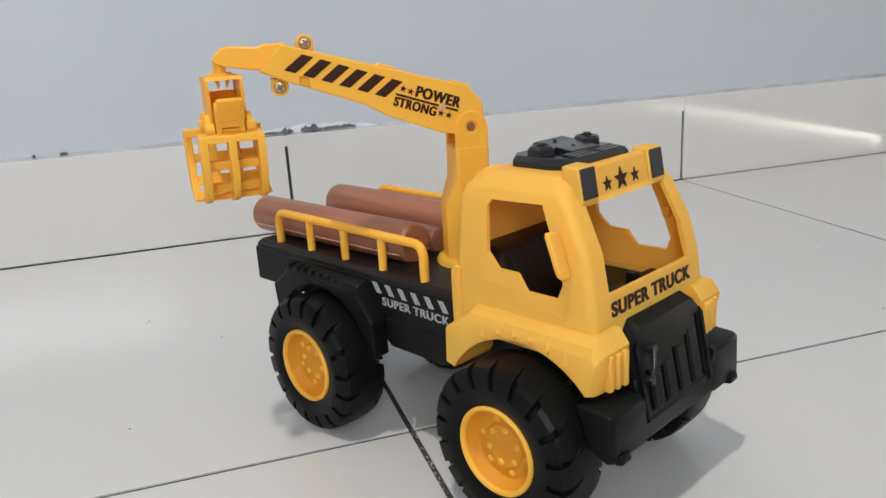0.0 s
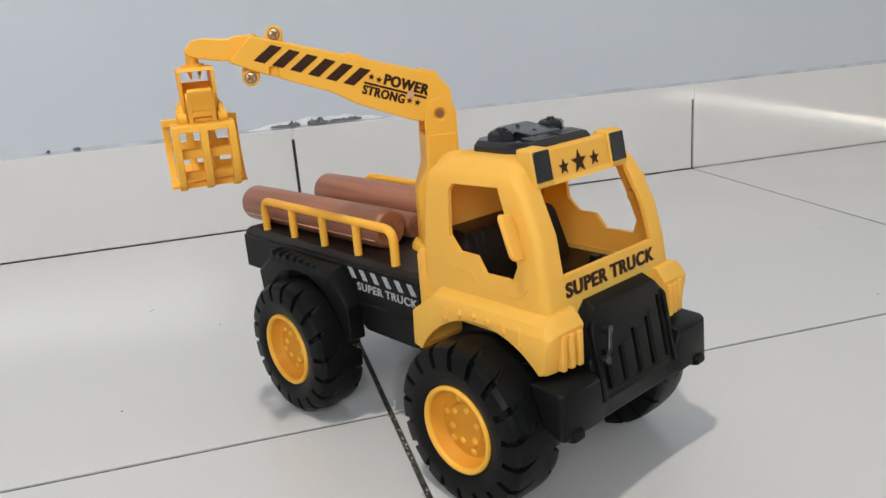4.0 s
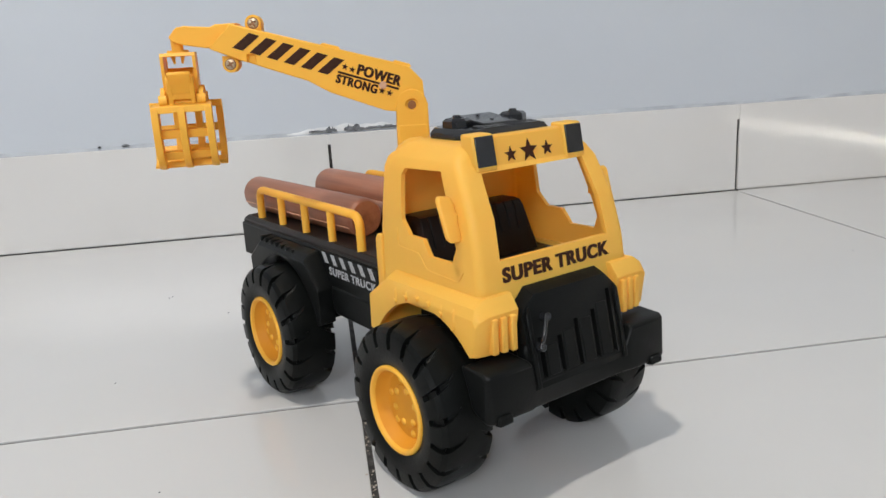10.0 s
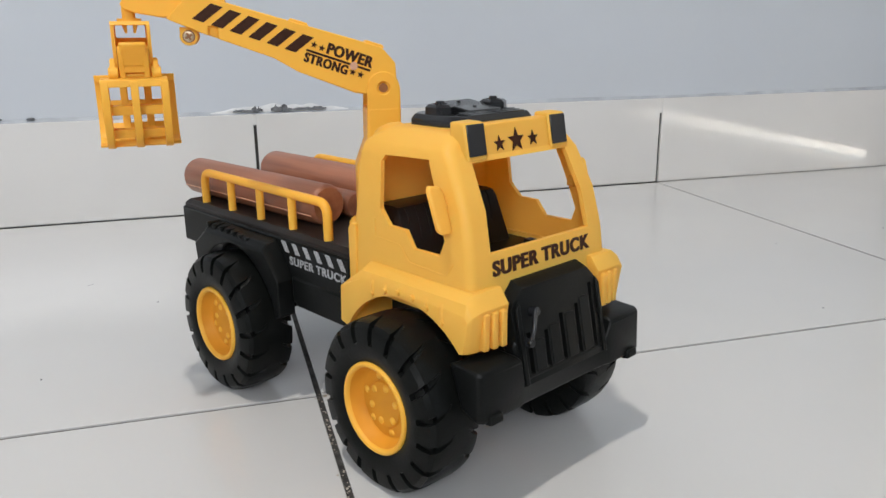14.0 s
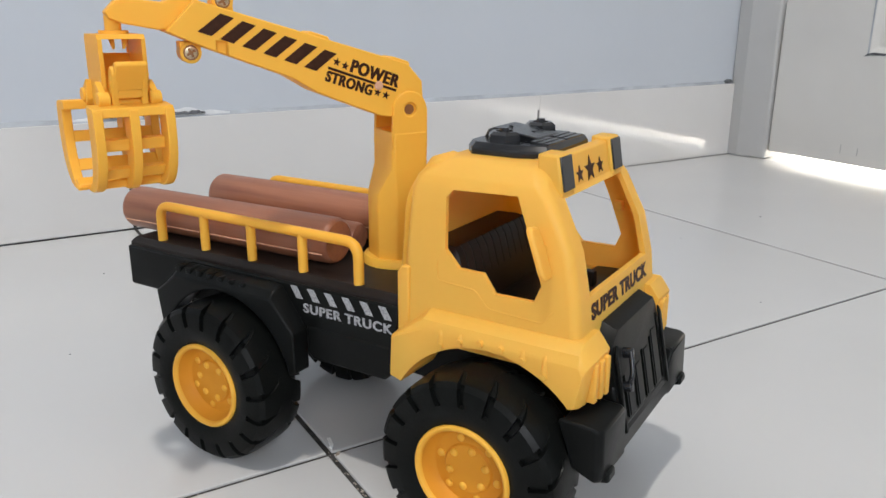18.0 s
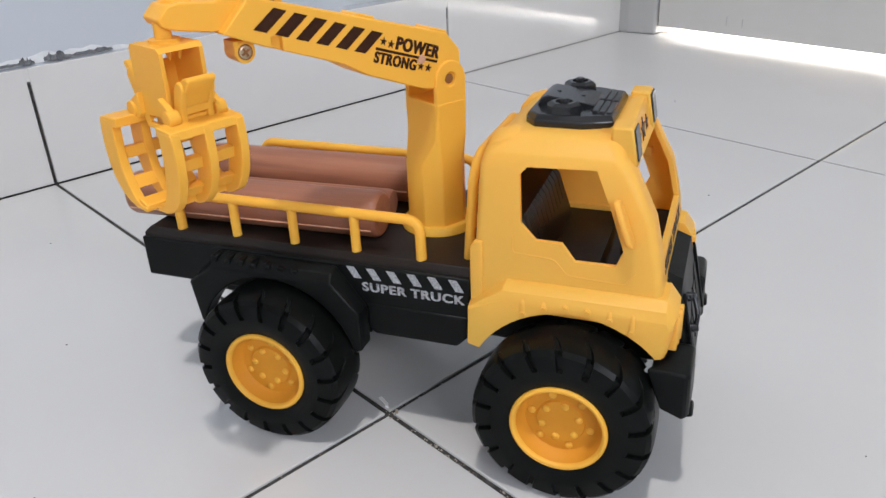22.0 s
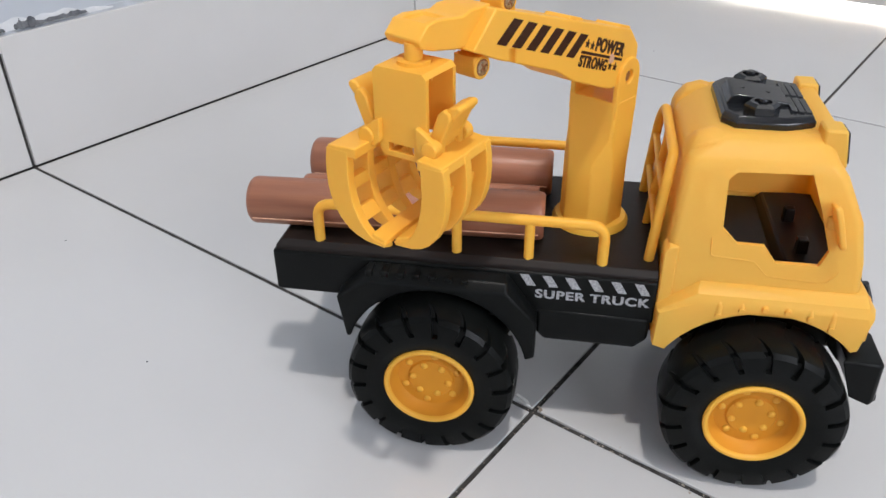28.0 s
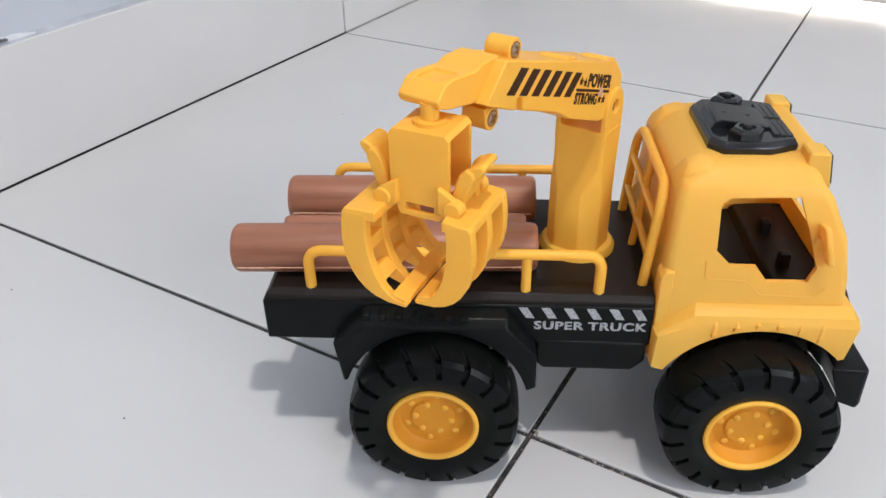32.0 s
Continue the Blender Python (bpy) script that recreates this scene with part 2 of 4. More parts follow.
def cut(bm, *cutters):
    """bm less the cutters."""
    def temp(b):
        finish(b)
        me = bpy.data.meshes.new("temp")
        b.to_mesh(me)
        b.free()
        return new("temp", me)
    base = temp(bm)
    tools = [temp(c) for c in cutters]
    for t in tools:
        mod = base.modifiers.new("cut", "BOOLEAN")
        mod.operation, mod.object, mod.solver = "DIFFERENCE", t, "EXACT"
    me = bpy.data.meshes.new_from_object(base.evaluated_get(bpy.context.evaluated_depsgraph_get()))
    out = bmesh.new()
    out.from_mesh(me)
    bpy.data.meshes.remove(me)
    for o in (base, *tools):
        d = o.data
        bpy.data.objects.remove(o)
        bpy.data.meshes.remove(d)
    return out


def mesh_of(name, bm, mat, smooth=40, m=None):
    finish(bm)
    if m:
        bmesh.ops.transform(bm, matrix=m, verts=bm.verts)
    me = bpy.data.meshes.new(name)
    bm.to_mesh(me)
    bm.free()
    me.materials.append(mat)
    if smooth:
        me.shade_smooth()
        me.set_sharp_from_angle(angle=radians(smooth))
    return me


def part(name, bm, mat, parent=None, label="", smooth=40, bevel=0.0, m=None, segments=2):
    ob = new(name, mesh_of(name, bm, mat, smooth, m))
    if parent:
        ob.parent = parent
    if label:
        tagged(ob, label)
    if bevel:
        mod = ob.modifiers.new("bevel", "BEVEL")
        mod.width, mod.segments, mod.limit_method, mod.angle_limit = bevel, segments, "ANGLE", radians(35)
    return ob


def lettering(name, text, width, height, m, mat, parent, label="", depth=0.00012, weight=0.032):
    """Raised or printed words: lower left corner at m's origin, running along its x, up along its y."""
    cu = bpy.data.curves.new("words", "FONT")
    cu.body, cu.extrude, cu.offset = text, 0.0, weight
    cu.space_character = 1.13
    cu.space_word = 0.8
    ob = new("words", cu)
    me = bpy.data.meshes.new_from_object(ob.evaluated_get(bpy.context.evaluated_depsgraph_get()))
    bpy.data.objects.remove(ob)
    flat = bmesh.new()
    flat.from_mesh(me)
    bpy.data.meshes.remove(me)
    xs, ys = [v.co.x for v in flat.verts], [v.co.y for v in flat.verts]
    x0, x1, y0, y1 = min(xs) - 1.2 * weight, max(xs) + 1.2 * weight, min(ys), max(ys)
    bm = bmesh.new()
    for k, dx in enumerate((0.0, -1.2 * weight, 1.2 * weight)):
        low, top = [{v: bm.verts.new(((v.co.x + dx - x0) / (x1 - x0) * width, (v.co.y - y0) / (y1 - y0) * height, z)) for v in flat.verts} for z in (0.0, depth + 0.000006 * k)]
        for f in flat.faces:
            bm.faces.new([top[v] for v in f.verts])
        for e in flat.edges:
            if len(e.link_faces) == 1:
                a, b = e.verts
                bm.faces.new((top[a], top[b], low[b], low[a]))
    flat.free()
    return part(name, bm, mat, parent, label, smooth=0, m=m)


def star(bm, cx, cy, r, depth, tilt=0.0):
    poly = [(cx + (r if k % 2 == 0 else r * 0.42) * math.sin(k * math.pi / 5 + tilt), cy + (r if k % 2 == 0 else r * 0.42) * math.cos(k * math.pi / 5 + tilt)) for k in range(10)]
    c0, c1 = bm.verts.new((cx, cy, 0)), bm.verts.new((cx, cy, depth))
    lo, hi = [bm.verts.new((*p, 0)) for p in poly], [bm.verts.new((*p, depth)) for p in poly]
    for i in range(10):
        j = (i + 1) % 10
        bm.faces.new((hi[i], hi[j], c1))
        bm.faces.new((lo[j], lo[i], c0))
        bm.faces.new((lo[i], lo[j], hi[j], hi[i]))


def on_plane(origin, right, up):
    """The pose of a flat thing: x along right, y along up, z out of the plane."""
    r = Vector(right).normalized()
    u = Vector(up)
    u = (u - r * u.dot(r)).normalized()
    n = r.cross(u)
    m = Matrix((r, u, n)).transposed().to_4x4()
    m.translation = origin
    return m


# ---- room ----
TILE_SIZE, WALL_Y, DOOR_X, HIGH = 0.6, 0.5783, 1.061, 3.2
ROOM = pose(0, 0, 0, 0, 0, -0.5)
WEST, SOUTH = -2.4, -3.0


def structure(name, bm, mat, label, smooth=0, bevel=0.0):
    ob = tagged(part(name, bm, mat, None, "", smooth, bevel), label, name.split("_")[0], kind="structure")
    ob.matrix_world = ROOM
    return ob


bm = bmesh.new()
box(bm, WEST - 0.2, DOOR_X + 0.02, SOUTH - 0.2, WALL_Y + 0.2, -0.12, -0.0016)
floor = structure("floor", bm, GROUT, "white glazed tile floor with dark dirty joints")
bm = bmesh.new()
box(bm, WEST - 0.2, DOOR_X + 0.3, WALL_Y + 0.008, WALL_Y + 0.2, -0.1, HIGH)
wall_north = structure("wall_north", bm, PAINT, "pale blue painted wall above the tile skirting")
bm = bmesh.new()
box(bm, WEST - 0.2, WEST, SOUTH - 0.2, WALL_Y + 0.006, -0.1, HIGH)
structure("wall_west", bm, PAINT, "plain pale blue painted wall")
# unseen wall; its opening is added for the fill lamp
bm = bmesh.new()
for x0, x1, z0, z1 in ((WEST, -1.90, -0.1, HIGH), (-0.30, DOOR_X + 0.3, -0.1, HIGH), (-1.90, -0.30, -0.1, 1.05), (-1.90, -0.30, 2.45, HIGH)):
    box(bm, x0, x1, SOUTH - 0.2, SOUTH, z0, z1)
structure("wall_south", bm, PAINT, "unseen pale blue wall with an added window opening")
bm = bmesh.new()
for y0, y1, z0, z1 in ((SOUTH, -0.44, -0.1, HIGH), (-0.44, WALL_Y + 0.006, 2.10, HIGH)):
    box(bm, DOOR_X - 0.01, DOOR_X + 0.14, y0, y1, z0, z1)
structure("wall_east", bm, PAINT, "pale blue painted wall round the door")
bm = bmesh.new()
box(bm, WEST - 0.2, DOOR_X + 0.3, SOUTH - 0.2, WALL_Y + 0.2, HIGH, HIGH + 0.1)
structure("ceiling", bm, CEIL, "plain white ceiling")
bm = bmesh.new()
box(bm, DOOR_X + 0.02, 60, -60, 60, -0.14, -0.012)
structure("ground", bm, CONCRETE, "sunlit pale concrete yard outside the door")

# door frame and door
bm = bmesh.new()
prism(bm, [(1.0450, WALL_Y + 0.007), (1.0450, 0.5590), (1.0575, 0.5150), (1.0600, 0.5100), (1.1810, 0.5100), (1.1810, WALL_Y + 0.007)], along_z, 0.0, 2.1)
structure("door_frame_north", bm, JAMB, "grey white painted door jamb", bevel=0.003)
bm = bmesh.new()
box(bm, DOOR_X - 0.008, DOOR_X + 0.12, -0.44, -0.375, 0.0, 2.1)
structure("door_frame_south", bm, JAMB, "grey white painted door jamb", bevel=0.003)
bm = bmesh.new()
box(bm, DOOR_X + 0.004, DOOR_X + 0.044, -0.372, 0.507, 0.0145, 2.08)
holes = []
for y0, y1, z0, z1 in ((0.09, 0.350, 0.19, 0.92), (-0.25, -0.01, 0.19, 0.92), (0.09, 0.350, 1.05, 1.95), (-0.25, -0.01, 1.05, 1.95)):
    h = bmesh.new()
    skin(h, [[(DOOR_X + d, y0 + i, z0 + i), (DOOR_X + d, y1 - i, z0 + i), (DOOR_X + d, y1 - i, z1 - i), (DOOR_X + d, y0 + i, z1 - i)] for d, i in ((0.0, 0.0), (0.016, 0.01))])
    holes.append(h)
door = structure("door_1", cut(bm, *holes), DOOR, "closed off-white panelled door with daylight under it", bevel=0.002)

# grey strips paint the recess shade along the panel edge, with its grime
bm = bmesh.new()
box(bm, DOOR_X + 0.0032, DOOR_X + 0.0060, 0.086, 0.3512, 0.1882, 0.1902)
box(bm, DOOR_X + 0.0032, DOOR_X + 0.0060, 0.3488, 0.3512, 0.1902, 0.60)
part("grime_line", bm, LEDGE, door, "grey grime and painted recess shade along the panel edge", smooth=0)
bm = bmesh.new()
prism(bm, [(0.356, 0.1860), (0.351, 0.1905), (0.342, 0.1925), (0.322, 0.1915), (0.322, 0.1885), (0.345, 0.1885)], lambda u, v, w: (w, u, v), DOOR_X + 0.0028, DOOR_X + 0.0060)
part("grime_mark", bm, FLAKE, door, "dark mark in the panel corner", smooth=0)
for y, z, h in ((0.372, 0.030, 0.016), (0.343, 0.030, 0.014), (0.255, 0.168, 0.006)):
    bm = bmesh.new()
    box(bm, DOOR_X + 0.0034, DOOR_X + 0.0050, y - 0.0005, y + 0.0005, z, z + h)
    part("scuff", bm, JAMB, door, "thin grey scratch", smooth=0)

# ledge above the skirting
bm = bmesh.new()
ring = []
for k in range(140):
    x = WEST + (1.0445 - WEST) * k / 139
    w = noise.noise(Vector((x * 14, 0.3, 0)))
    w2 = noise.noise(Vector((x * 45, 4.3, 0)))
    ring.append([(x, WALL_Y + 0.0085, 0.1262), (x, WALL_Y + 0.0042 + 0.0008 * w, 0.1276), (x, WALL_Y + 0.0062 + 0.0006 * w2, 0.1300 + 0.0009 * w), (x, WALL_Y + 0.0085, 0.1326 + 0.0020 * w + 0.0010 * w2)])
skin(bm, ring)
structure("trim_plaster_seam", bm, LEDGE, "thin grimy plaster seam above the skirting tiles", smooth=50)
# bare plaster round the peeling flakes
for x0, x1, h in ((-0.055, 0.125, 0.0125),):
    bm = bmesh.new()
    ring = []
    for k in range(40):
        x = x0 + (x1 - x0) * k / 39
        w = math.sin(math.pi * min(max(k / 39, 0.02), 0.98)) ** 0.7 * (0.75 + 0.5 * noise.noise(Vector((x * 60, 2.1, 0))))
        ring.append([(x, WALL_Y + 0.0085, 0.1285), (x, WALL_Y + 0.0060, 0.1295), (x, WALL_Y + 0.0068, 0.1297 + h * 0.7 * w), (x, WALL_Y + 0.0085, 0.1299 + h * w)])
    skin(bm, ring)
    part("plaster_patch", bm, PLASTER, wall_north, "bare whitish plaster", smooth=50)


# ---- the toy truck ----
TRUCK_AT, TRUCK_YAW = (0.0501, -0.0080, -0.0026), -63.5
truck = tagged(new("toy_truck"), "yellow and black plastic toy crane truck standing on white tiles", "toy truck")
truck.matrix_world = pose(*TRUCK_AT, 0, 0, TRUCK_YAW)
HUB_X, HUB_Z = 0.0846, 0.0493


def loft(levels, seg=6, power=None):
    """Rounded rectangles, one a level: z, rear x, front x, half width, corner radius."""
    rings = []
    for z, xr, xf, hw, r in levels:
        ring = []
        for cx, cy, a0 in ((xf - r, hw - r, 0), (xr + r, hw - r, 90), (xr + r, -hw + r, 180), (xf - r, -hw + r, 270)):
            for k in range(seg + 1):
                a = radians(a0 + 90 * k / seg)
                ring.append((cx + r * math.cos(a), cy + r * math.sin(a), z))
        rings.append(ring)
    bm = bmesh.new()
    skin(bm, rings)
    return bm


# cab shell: hull less its inside less its windows
CAB = [(0.098, 0.0315, 0.1280, 0.0550, 0.0048), (0.131, 0.032, 0.1245, 0.0535, 0.0048), (0.152, 0.033, 0.1196, 0.0518, 0.0048), (0.1735, 0.034, 0.1090, 0.0495, 0.0052),
       (0.1788, 0.0356, 0.1046, 0.0480, 0.0058), (0.1805, 0.0368, 0.1036, 0.0468, 0.0062), (0.1862, 0.0442, 0.1010, 0.0410, 0.009), (0.1876, 0.0475, 0.1000, 0.0385, 0.010), (0.1882, 0.0530, 0.0970, 0.0340, 0.011)]
T_ = 0.0026
inside = loft([(z - (0.02 if k == 0 else 0) - (T_ if k > 4 else 0), a + T_, b - T_ * 1.1, w - T_, max(r - T_ * 0.6, 0.002)) for k, (z, a, b, w, r) in enumerate(CAB)])
side_window = [(0.0585, 0.1742), (0.0918, 0.1752), (0.0990, 0.158), (0.1066, 0.137), (0.1034, 0.1290), (0.0836, 0.1288), (0.0770, 0.1374), (0.0640, 0.1376), (0.0562, 0.1455), (0.0550, 0.1703)]
win = bmesh.new()
prism(win, side_window, along_y, -0.09, 0.09)
screen = bmesh.new()
prism(screen, [(-0.0390, 0.1312), (0.0390, 0.1312), (0.0362, 0.1738), (-0.0362, 0.1738)], along_x, 0.08, 0.16)
bm = cut(loft(CAB), inside, win, screen)
cab = part("cab", bm, YELLOW, truck, "bright yellow open-windowed cab shell", smooth=32)

# embossed door lines
for s in (-1, 1):
    bm = bmesh.new()
    tube(bm, bend([(0.0520, s * 0.0530, 0.1400), (0.0525, s * 0.0535, 0.1302), (0.0735, s * 0.0536, 0.1290), (0.0805, s * 0.0539, 0.1212), (0.1085, s * 0.0540, 0.1200), (0.1130, s * 0.0538, 0.1262)], 0.002, 3), 0.00034, 6)
    part("door_line", bm, YELLOW, cab)
# lower rear sill of the cab
for s in (-1, 1):
    bm = bmesh.new()
    prism(bm, [(0.0303, 0.0960), (0.0370, 0.0960), (0.0370, 0.1345), (0.0330, 0.1345), (0.0303, 0.1310)], along_y, s * 0.0440, s * 0.0553)
    part("rear_sill", bm, YELLOW, cab, bevel=0.0008)
# raised shoulders at the rear corners of the roof
for s in (-1, 1):
    bm = bmesh.new()
    wedge = [(0.0336, 0.1735), (0.0350, 0.1808), (0.0390, 0.1862), (0.0470, 0.1888), (0.0545, 0.1868), (0.0470, 0.1780)]
    skin(bm, [[(x, s * y, z - dz) for x, z in wedge] for y, dz in ((0.0268, 0.0022), (0.0290, 0.0), (0.0370, 0.0), (0.0420, 0.0034))])
    part("roof_shoulder", bm, YELLOW, cab, bevel=0.0012)

# wheel-arch skirt of the cab
ARCH_X, ARCH_Z, ARCH_R = 0.0850, 0.0483, 0.0558
prof = [(0.0300, 0.0785), (0.0420, 0.0745), (0.1195, 0.0835), (0.1310, 0.0865), (0.1345, 0.1080), (0.1290, 0.1155), (0.0500, 0.1155), (0.0300, 0.1000)]
low_prof = [(0.0305, 0.0785), (0.0425, 0.0750), (0.1190, 0.0840), (0.1288, 0.0870), (0.1315, 0.1030), (0.1298, 0.1066), (0.0475, 0.1066), (0.0315, 0.0990)]
bm = bmesh.new()
mid_prof = [(a * 0.42 + c * 0.58, b * 0.42 + d * 0.58) for (a, b), (c, d) in zip(low_prof, prof)]
skin(bm, [[(x, y, z) for x, z in p] for y, p in ((-0.0627, low_prof), (-0.0607, mid_prof), (-0.0552, prof), (0.0552, prof), (0.0607, mid_prof), (0.0627, low_prof))])
bmesh.ops.triangulate(bm, faces=bm.faces)
arch = bmesh.new()
cyl(arch, (ARCH_X, -0.1, ARCH_Z), (ARCH_X, 0.1, ARCH_Z), ARCH_R, 64)
nose = bmesh.new()
box(nose, 0.124, 0.15, -0.0365, 0.0365, 0.06, 0.13)
hollow = bmesh.new()
box(hollow, 0.0390, 0.126, -0.0592, 0.0592, 0.06, 0.1022)
well_ = bmesh.new()
box(well_, 0.0365, 0.1225, -0.0500, 0.0500, 0.1010, 0.13)
skirt = part("fender_skirt", cut(bm, hollow, arch, nose, well_), YELLOW, truck, "yellow wheel-arch skirt round the cab", smooth=30, bevel=0.0032, segments=4)
for s in (-1, 1):
    for k in range(6):
        x = 0.0600 + 0.0108 * k
        edge = ARCH_Z + math.sqrt(ARCH_R ** 2 - (x - ARCH_X) ** 2)
        bm = bmesh.new()
        tube(bm, bend([(x, s * 0.0596, 0.1090), (x, s * 0.0614, 0.1066), (x, s * 0.0619, edge + 0.0030)], 0.0006, 3), 0.0018, 10)
        cyl(bm, (x, s * 0.0612, edge + 0.0031), (x, s * 0.0639, edge + 0.0031), 0.0019, 14, 0.0014)
        part("rib", bm, YELLOW, skirt)
    for k in range(3):
        y = s * (0.0410 + 0.0056 * k)
        bm = bmesh.new()
        box(bm, 0.1305, 0.1364 - 0.0006 * k, y - 0.0019, y + 0.0019, 0.0872, 0.1062)
        part("headlight_rib", bm, YELLOW, skirt, bevel=0.0008)

# front text panel, light bar, stars
fx = lambda z: 0.1245 + (0.131 - z) * 0.0035 / 0.033
lettering("lettering", "SUPER TRUCK", 0.0780, 0.0080, on_plane((fx(0.1196) + 0.0001, -0.0388, 0.1196), (0, 1, 0), (fx(0.1276) - fx(0.1196), 0, 0.008)), INK, cab, "black printed words SUPER TRUCK")
bm = bmesh.new()
prism(bm, [(0.088, 0.1860), (0.1036, 0.1738), (0.1072, 0.1740), (0.1038, 0.1912), (0.099, 0.1916)], along_y, -0.0262, 0.0262)
light_bar = part("light_bar", bm, YELLOW, truck, "yellow visor with three black stars", bevel=0.0008)
for s in (-1, 1):
    bm = bmesh.new()
    prism(bm, [(0.0955, 0.1840), (0.1065, 0.1738), (0.1090, 0.1744), (0.1056, 0.1932), (0.0955, 0.1934)], along_y, s * 0.0250, s * 0.0386)
    part("light_housing", bm, YELLOW, light_bar, bevel=0.0012)
    bm = bmesh.new()
    prism(bm, [(0.1082, 0.1768), (0.1093, 0.1768), (0.1066, 0.1922), (0.1055, 0.1922)], along_y, s * 0.0256, s * 0.0376)
    part("lamp_face", bm, LAMP_GLOSS, light_bar, "black square lamp face", bevel=0.0004)
bar_pose = on_plane((0.1055, 0.0, 0.1828), (0, 1, 0), (0.1052 - 0.1086, 0, 0.0172))
for y, r, z in ((-0.0136, 0.0042, -0.0020), (-0.0008, 0.0064, -0.0014), (0.0122, 0.0042, -0.0016)):
    bm = bmesh.new()
    star(bm, y, z, r, 0.0004)
    part("star", bm, INK, light_bar, "black printed star", smooth=0, m=bar_pose @ pose(0, 0, 0.0001))

# roof pack
bm = bmesh.new()
oct_ = [(0.0510, -0.0225), (0.0570, -0.0300), (0.0800, -0.0300), (0.0945, -0.0245), (0.0945, 0.0245), (0.0800, 0.0300), (0.0570, 0.0300), (0.0510, 0.0225)]
ins = lambda p, g: [(0.0725 + (x - 0.0725) * (1 - g), y * (1 - g)) for x, y in p]
skin(bm, [[(x, y, z) for x, y in ins(oct_, g)] for z, g in ((0.1840, 0.05), (0.1872, 0.05), (0.1880, 0.0), (0.1912, 0.0), (0.1940, 0.07))])
roof_pack = part("roof_pack", bm, GLOSS, truck, "black moulded roof pack", smooth=20, bevel=0.0005, segments=2)
bm = bmesh.new()
prism(bm, [(0.0535, 0.1930), (0.0560, 0.1978), (0.0590, 0.1990), (0.0835, 0.1956), (0.0840, 0.1930)], along_y, -0.0122, 0.0122)
hatch = part("hatch", bm, GLOSS, roof_pack, bevel=0.0006)
for x in (0.0625, 0.0750):
    z = 0.1990 - (x - 0.0590) * 0.139
    bm = bmesh.new()
    cyl(bm, (x, 0.0, z - 0.001), (x, 0.0, z + 0.0003), 0.0011, 12)
    part("rivet", bm, GLOSS, hatch)
for s in (-1, 1):
    bm = bmesh.new()
    skin(bm, [[(0.0694 + r * math.cos(k), s * 0.0204 + r * 0.92 * math.sin(k), z) for k in np.linspace(0, 2 * math.pi, 6, endpoint=False)] for z, r in ((0.1933, 0.0086), (0.1976, 0.0083), (0.1990, 0.0064))])
    bore = bmesh.new()
    cyl(bore, (0.0694, s * 0.0204, 0.1980), (0.0694, s * 0.0204, 0.21), 0.0042, 20)
    beacon = part("beacon", cut(bm, bore), GLOSS, roof_pack, smooth=20)
    bm = bmesh.new()
    cyl(bm, (0.0694, s * 0.0204, 0.1973), (0.0694, s * 0.0204, 0.2006), 0.0026, 14, 0.0022)
    part("beacon_knob", bm, GLOSS, beacon, bevel=0.0004)
    for k in range(3):
        x = 0.0846 + 0.0034 * k
        bm = bmesh.new()
        box(bm, x - 0.0015, x + 0.0015, min(s * 0.0012, s * 0.0205), max(s * 0.0012, s * 0.0205), 0.1915, 0.1952 - 0.0003 * k)
        part("grip_block", bm, GLOSS, roof_pack, bevel=0.0004)

for s in (-1, 1):
    bm = bmesh.new()
    skin(bm, [[(x0, s * 0.0150, z), (0.1000, s * 0.0150, z), (0.1000, s * w, z), (x0 + 0.004, s * w, z)] for x0, w, z in ((0.0840, 0.0345, 0.1835), (0.0860, 0.0325, 0.1885))])
    part("roof_step", bm, YELLOW, cab, bevel=0.0008)

# mirrors on the front pillars
for s in (-1, 1):
    bm = bmesh.new()
    plate = [(0.0515, 0.1600, 0.1022), (0.0530, 0.1640, 0.1010), (0.0600, 0.1652, 0.1012), (0.0614, 0.1630, 0.1018), (0.0606, 0.1440, 0.1078), (0.0590, 0.1420, 0.1088), (0.0535, 0.1418, 0.1092), (0.0522, 0.1440, 0.1082)]
    skin(bm, [[(x + d, s * y, z) for y, z, x in plate] for d in (0.0, 0.0032)])
    box(bm, 0.1020, 0.1075, min(s * 0.047, s * 0.0545), max(s * 0.047, s * 0.0545), 0.1500, 0.1560)
    part("mirror", bm, YELLOW, truck, bevel=0.0011, segments=3)

# seat, dashboard, pegs
bm = bmesh.new()
seat_side = [(0.0365, 0.1110), (0.0640, 0.1110), (0.0560, 0.1395), (0.0535, 0.1428), (0.0490, 0.1436), (0.0365, 0.1432)]
skin(bm, [[(x - d, y - (z - 0.111) * k, z - d * (z > 0.13)) for x, z in seat_side] for y, d, k in ((-0.0440, 0.0025, -0.10), (-0.0415, 0.0, -0.10), (0.0425, 0.0, 0.16), (0.0450, 0.0025, 0.16))])
grooves = []
for k in range(10):
    y = -0.0330 + 0.0071 * k
    gm = bmesh.new()
    prism(gm, [(0.0560, 0.1255), (0.0700, 0.1255), (0.0610, 0.1440), (0.0535, 0.1440), (0.0520, 0.1410), (0.0545, 0.1385)], along_y, y - 0.0003, y + 0.0003)
    grooves.append(gm)
seat = part("seat", cut(bm, *grooves), SEAT, truck, "dark brown bench seat with grooved back", bevel=0.0003)
bm = bmesh.new()
box(bm, 0.036, 0.1245, -0.0512, 0.0512, 0.106, 0.1125)
part("cab_floor", bm, SEAT, truck)
bm = bmesh.new()
prism(bm, [(0.0900, 0.1120), (0.1235, 0.1120), (0.1235, 0.1175), (0.1130, 0.1178), (0.0945, 0.1168)], along_y, -0.0495, 0.0495)
